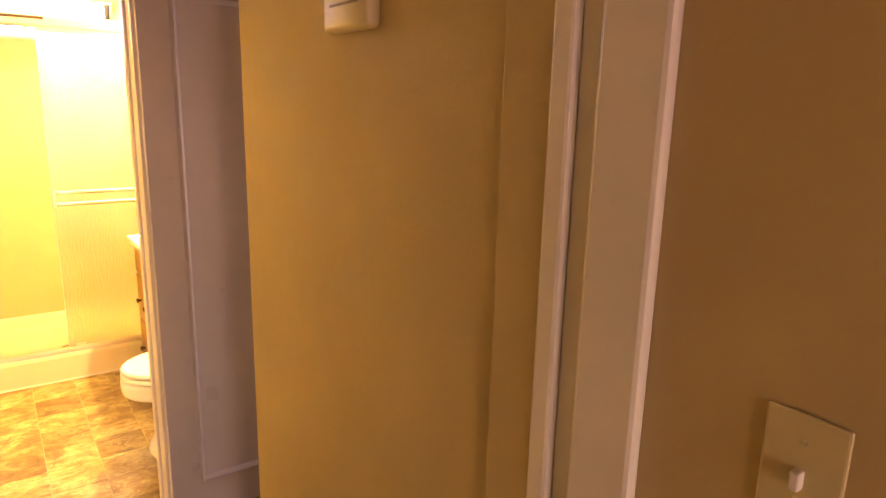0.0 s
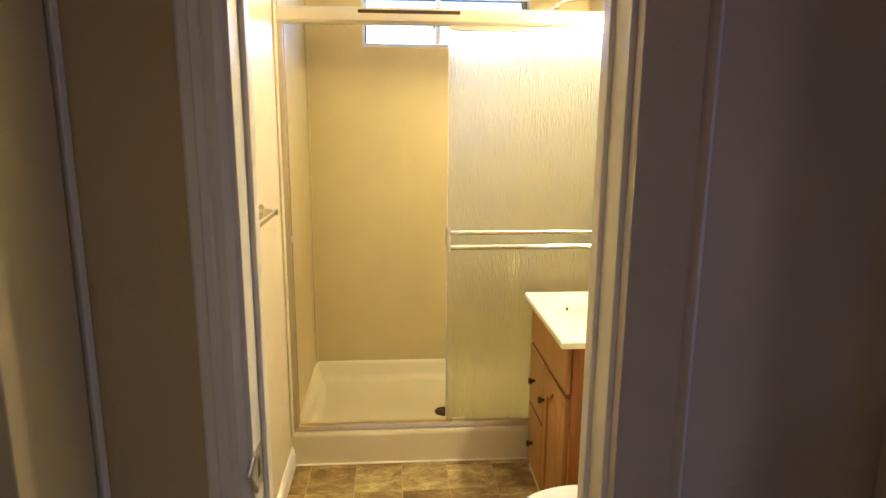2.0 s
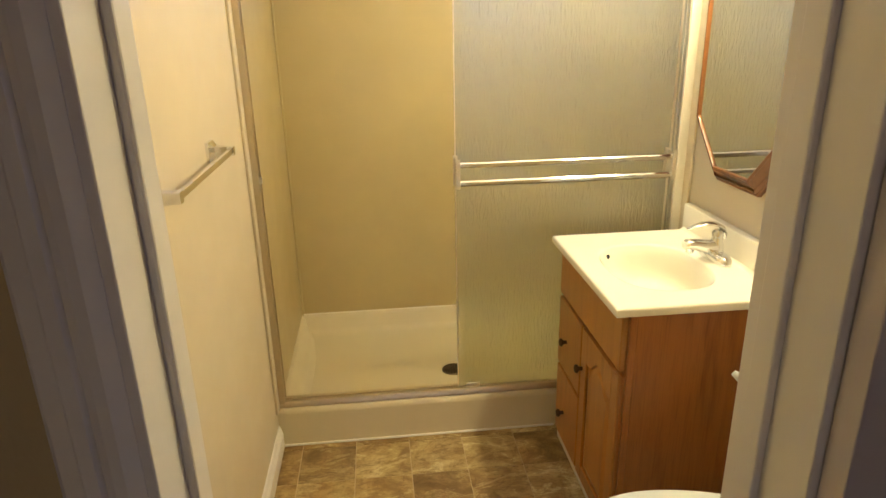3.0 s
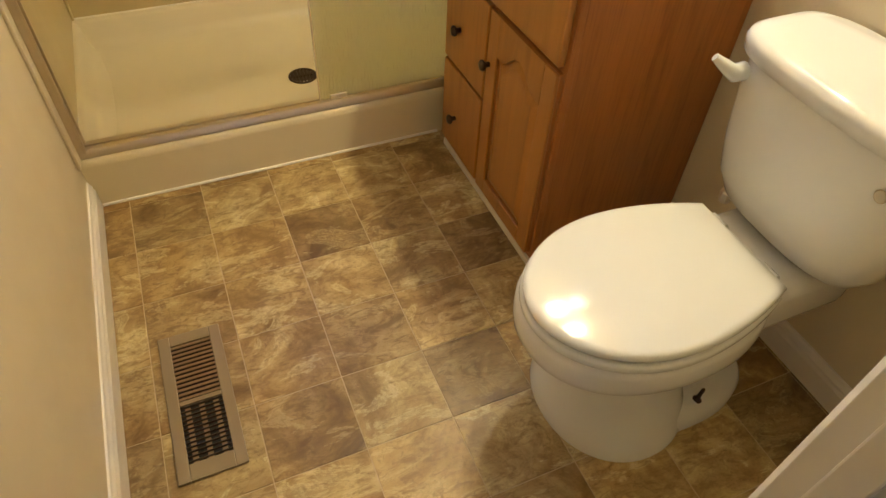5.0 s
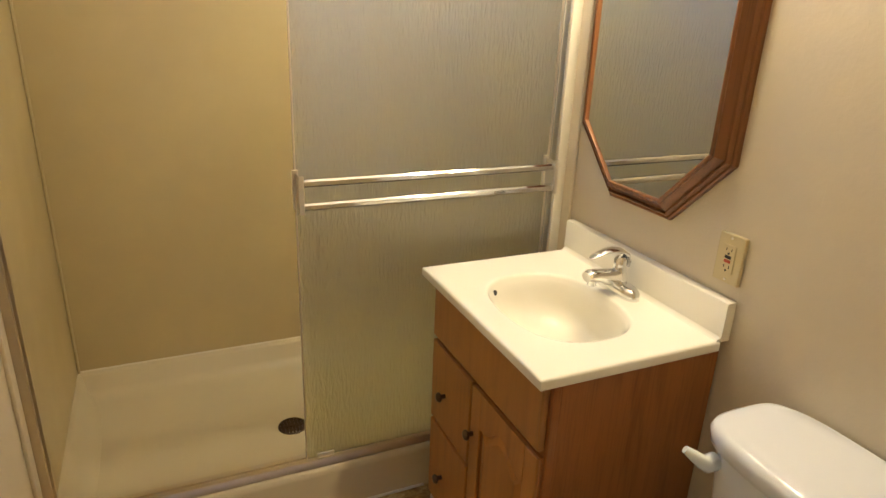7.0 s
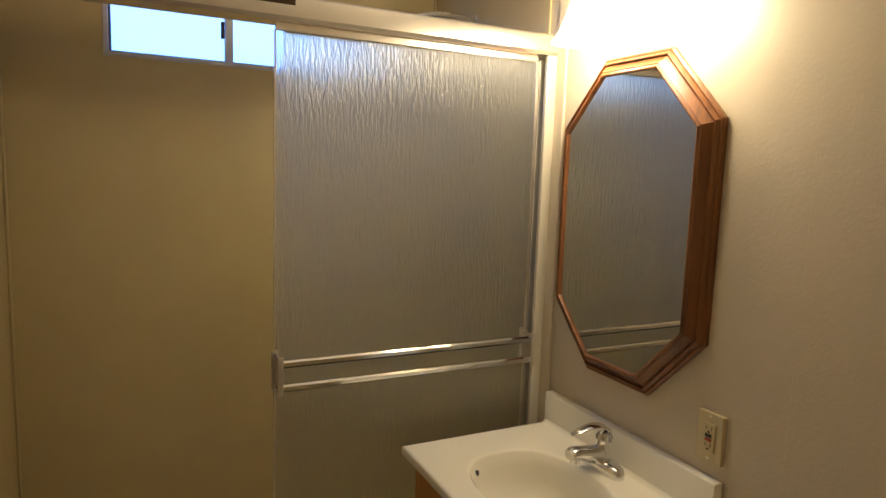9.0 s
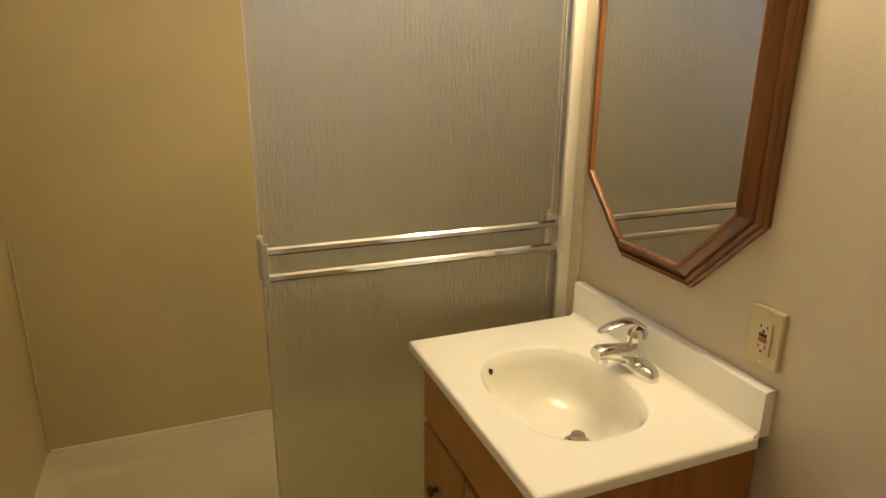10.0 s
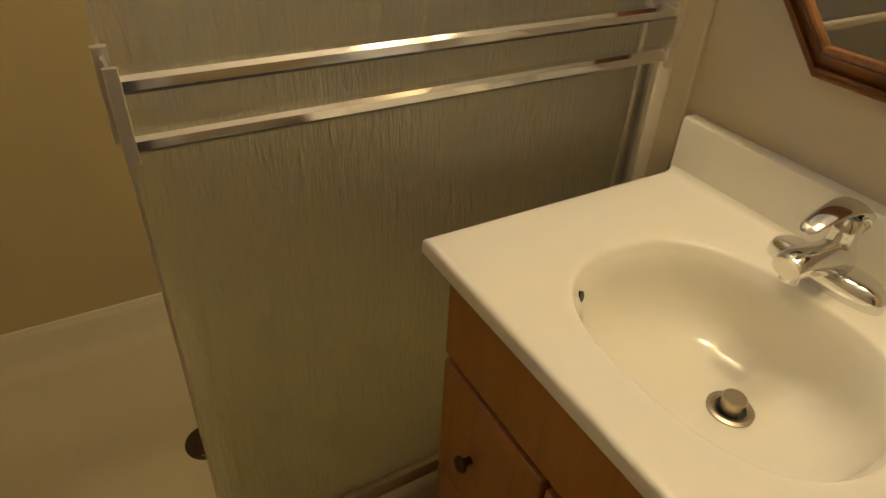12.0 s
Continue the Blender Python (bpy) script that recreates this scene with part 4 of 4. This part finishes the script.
def toilet():
    t = thing("toilet", (1.15, TY, 0.0), "white ceramic toilet with its lid down", "toilet")

    def ring(z, x0, x1, half, power=2.2, count=56):
        cx, a = (x0 + x1) / 2, (x1 - x0) / 2
        out = []
        for n in range(count):
            q = 2 * math.pi * n / count
            c, s = math.cos(q), math.sin(q)
            out.append((cx - a * math.copysign(abs(c) ** (2 / power), c), TY + half * math.copysign(abs(s) ** (2 / power), s), z))
        return out
    part("bowl", loft([ring(0.10, 1.02, 1.42, 0.088), ring(0.20, 0.990, 1.39, 0.098), ring(0.258, 0.955, 1.37, 0.122), ring(0.284, 0.908, 1.36, 0.146), ring(0.298, 0.868, 1.355, 0.163), ring(0.306, 0.832, 1.352, 0.179), ring(0.311, 0.815, 1.35, 0.187), ring(0.320, 0.808, 1.35, 0.190),
                       ring(0.338, 0.806, 1.345, 0.192), ring(0.368, 0.806, 1.34, 0.191), ring(0.380, 0.811, 1.335, 0.187), ring(0.384, 0.820, 1.33, 0.178)]), CERAMIC, t, smooth=60)
    part("pedestal", loft([ring(0.0, 0.902, 1.25, 0.188, 2.1), ring(0.012, 0.902, 1.25, 0.187, 2.1), ring(0.035, 0.911, 1.25, 0.173, 2.1), ring(0.07, 0.928, 1.24, 0.150, 2.1), ring(0.13, 0.952, 1.24, 0.122, 2.1), ring(0.22, 0.968, 1.25, 0.110, 2.2), ring(0.29, 0.968, 1.27, 0.112, 2.2)]), CERAMIC, t, smooth=60)
    part("foot", loft([ring(0.0, 0.98, 1.42, 0.162, 2.5), ring(0.028, 0.98, 1.42, 0.160, 2.5), ring(0.042, 0.99, 1.41, 0.150, 2.5), ring(0.048, 1.02, 1.39, 0.130, 2.5)]), CERAMIC, t, smooth=60)
    part("rear_deck", block(1.26, 1.545, TY - 0.125, TY + 0.125, 0.26, 0.392, 0.03, 4), CERAMIC, t, smooth=60)
    part("trapway", loft([ring(0.04, 1.18, 1.40, 0.075), ring(0.15, 1.16, 1.42, 0.07), ring(0.28, 1.16, 1.46, 0.08)]), CERAMIC, t, smooth=60)
    for y in (TY - 0.125, TY + 0.125):
        part("floor_bolt", tube([(1.235, y, 0.046), (1.235, y, 0.056), (1.24, y + 0.001, 0.085)], [0.012, 0.005, 0.004], 10), BRONZE, t, "rusty bare floor bolt")

    def slab(outline, z0, z1, edge, steps=4):
        rings = []
        for n in range(steps + 1):
            q = math.pi / 2 * n / steps
            rings.append(outline(edge * (1 - math.sin(q)), z0 + edge * (1 - math.cos(q)) * 0.5))
        for n in range(steps + 1):
            q = math.pi / 2 * n / steps
            rings.append(outline(edge * (1 - math.cos(q)), z1 - edge * (1 - math.sin(q)) * 0.8))
        return loft(rings)
    part("seat", slab(lambda k, z: egg(0.808 + k, 1.288 - k, 0.187 - k, z, 0.133 - k), 0.387, 0.407, 0.008), SEAT, t, smooth=60)
    lid = part("lid", slab(lambda k, z: egg(0.811 + k, 1.294 - k, 0.181 - k, z, 0.127 - k), 0.410, 0.432, 0.014), SEAT, t, smooth=60)
    for y in (TY - 0.075, TY + 0.075):
        part("hinge", tube([(1.300, y - 0.02, 0.412), (1.300, y + 0.02, 0.412)], 0.010, 14), SEAT, t)
        part("hinge_cap", block(1.293, 1.322, y - 0.018, y + 0.018, 0.391, 0.407, 0.005), SEAT, t)

    def tank_ring(z, front, half, power=4.2, count=64):
        cx, a = (front + 1.545) / 2, (1.545 - front) / 2
        out = []
        for n in range(count):
            q = 2 * math.pi * n / count
            c, s = math.cos(q), math.sin(q)
            y = half * math.copysign(abs(s) ** (2 / power), s)
            x = a * math.copysign(abs(c) ** (2 / power), c)
            if c < 0:
                x -= 0.012 * (1 - (y / half) ** 2)
            out.append((cx + x, TY + y, z))
        return out
    tank = part("tank", loft([tank_ring(0.396, 1.40, 0.108, 4.2), tank_ring(0.402, 1.382, 0.143, 4.2), tank_ring(0.425, 1.362, 0.176, 4.2), tank_ring(0.47, 1.348, 0.200, 4.2), tank_ring(0.55, 1.341, 0.218, 4.2), tank_ring(0.65, 1.337, 0.229, 4.2), tank_ring(0.728, 1.335, 0.233, 4.2)]), CERAMIC, t, smooth=60)
    part("tank_lid", loft([tank_ring(0.728, 1.328, 0.238, 4.2), tank_ring(0.732, 1.320, 0.246, 4.2), tank_ring(0.756, 1.317, 0.249, 4.2), tank_ring(0.767, 1.321, 0.245, 4.2), tank_ring(0.774, 1.332, 0.235, 4.2), tank_ring(0.777, 1.357, 0.213, 4.2)]), CERAMIC, t, smooth=60)
    lever = part("flush_lever", tube([(1.345, TY + 0.203, 0.690), (1.322, TY + 0.203, 0.690), (1.311, TY + 0.207, 0.697), (1.298, TY + 0.217, 0.707), (1.284, TY + 0.228, 0.718)], [0.019, 0.018, 0.0145, 0.012, 0.008], 14), SEAT, tank, "white curved flush lever", 60)
    part("badge", lathe([(0.012, 0.0), (0.012, 0.002), (0.009, 0.003)], facing((1.3245, TY - 0.155, 0.672), (-1, 0, 0)), 20), BRUSHED, tank, "small round metal badge")
    part("supply_nut", lathe([(0.012, 0), (0.016, 0.01), (0.016, 0.028), (0.010, 0.034)], facing((1.40, TY + 0.155, 0.372), (0, 0, 1)), 8), ALUMINIUM, tank)


toilet()


# ---- floor register ----
def floor_register():
    x0, x1, y0, y1 = 0.108, 0.255, -0.957, -0.562
    v = thing("floor_register", ((x0 + x1) / 2, (y0 + y1) / 2, 0.0), "tan metal floor register with one half open", "floor vent")
    ix0, ix1, mid = x0 + 0.027, x1 - 0.026, (y0 + y1) / 2 - 0.004
    iy0, iy1 = y0 + 0.040, y1 - 0.032
    z = 0.006
    part("frame", joined(block(x0, ix0, y0, y1, 0.0, z, 0.002), block(ix1, x1, y0, y1, 0.0, z, 0.002), block(ix0, ix1, y0, iy0, 0.0, z, 0.0015), block(ix0, ix1, iy1, y1, 0.0, z, 0.0015), block(ix0, ix1, mid - 0.006, mid + 0.006, 0.0, z, 0.0015)), VENT_TAN, v)
    # Flat black sheet at floor level, in place of the unlit hollow below.
    part("duct_shade", block(ix0 - 0.002, ix1 + 0.002, iy0 - 0.002, iy1 + 0.002, -0.002, 0.0006), SHADE_BLACK, v, "flat black sheet painted as shade under the slats")
    for n in range(3):
        x = ix0 + (ix1 - ix0) * (n + 0.5) / 3
        part("damper_bar", block(x - 0.006, x + 0.006, iy0, mid - 0.006, 0.0007, 0.0013), VENT_BROWN, v, "brown damper bar below the slats")
    for a, b, tilt in ((iy0, mid - 0.006, 78), (mid + 0.006, iy1, -12)):
        for n in range(13):
            y = a + (b - a) * (n + 0.5) / 13
            h = 0.0026 if tilt > 0 else 0.0042
            bm = block(ix0, ix1, -h, h, -0.0007, 0.0007)
            bmesh.ops.transform(bm, matrix=Matrix.Translation((0, y, 0.0035)) @ Matrix.Rotation(radians(tilt), 4, "X"), verts=bm.verts)
            part("slat", bm, VENT_SHADED if tilt > 0 else VENT_BROWN, v)


floor_register()

# ---- floor tiles ----
floor = bpy.data.objects["floor"]
PX, PY, GAP = 0.2065, 0.1976, 0.0022
X_LINES = [0.0] + [0.087 + PX * n for n in range(8) if 0.087 + PX * n < WIDE - 0.01] + [WIDE]
Y_LINES = [FRONT_OUT] + sorted(-0.034 - PY * n for n in range(9) if -0.034 - PY * n > FRONT_OUT + 0.01) + [0.012]
SHARED = {}
for x0, x1 in zip(X_LINES, X_LINES[1:]):
    for y0, y1 in zip(Y_LINES, Y_LINES[1:]):
        wide, deep = round(x1 - x0 - GAP, 4), round(y1 - y0 - GAP, 4)
        if (wide, deep) not in SHARED:
            bm = block(-wide / 2, wide / 2, -deep / 2, deep / 2, -0.0035, 0.0, 0.0007, 1)
            data = bpy.data.meshes.new("tile")
            bm.to_mesh(data)
            bm.free()
            data.materials.append(SLATE)
            SHARED[wide, deep] = data
        tile = new("tile", SHARED[wide, deep])
        tile.parent = floor
        tile.location = ((x0 + x1) / 2, (y0 + y1) / 2, 0.0)
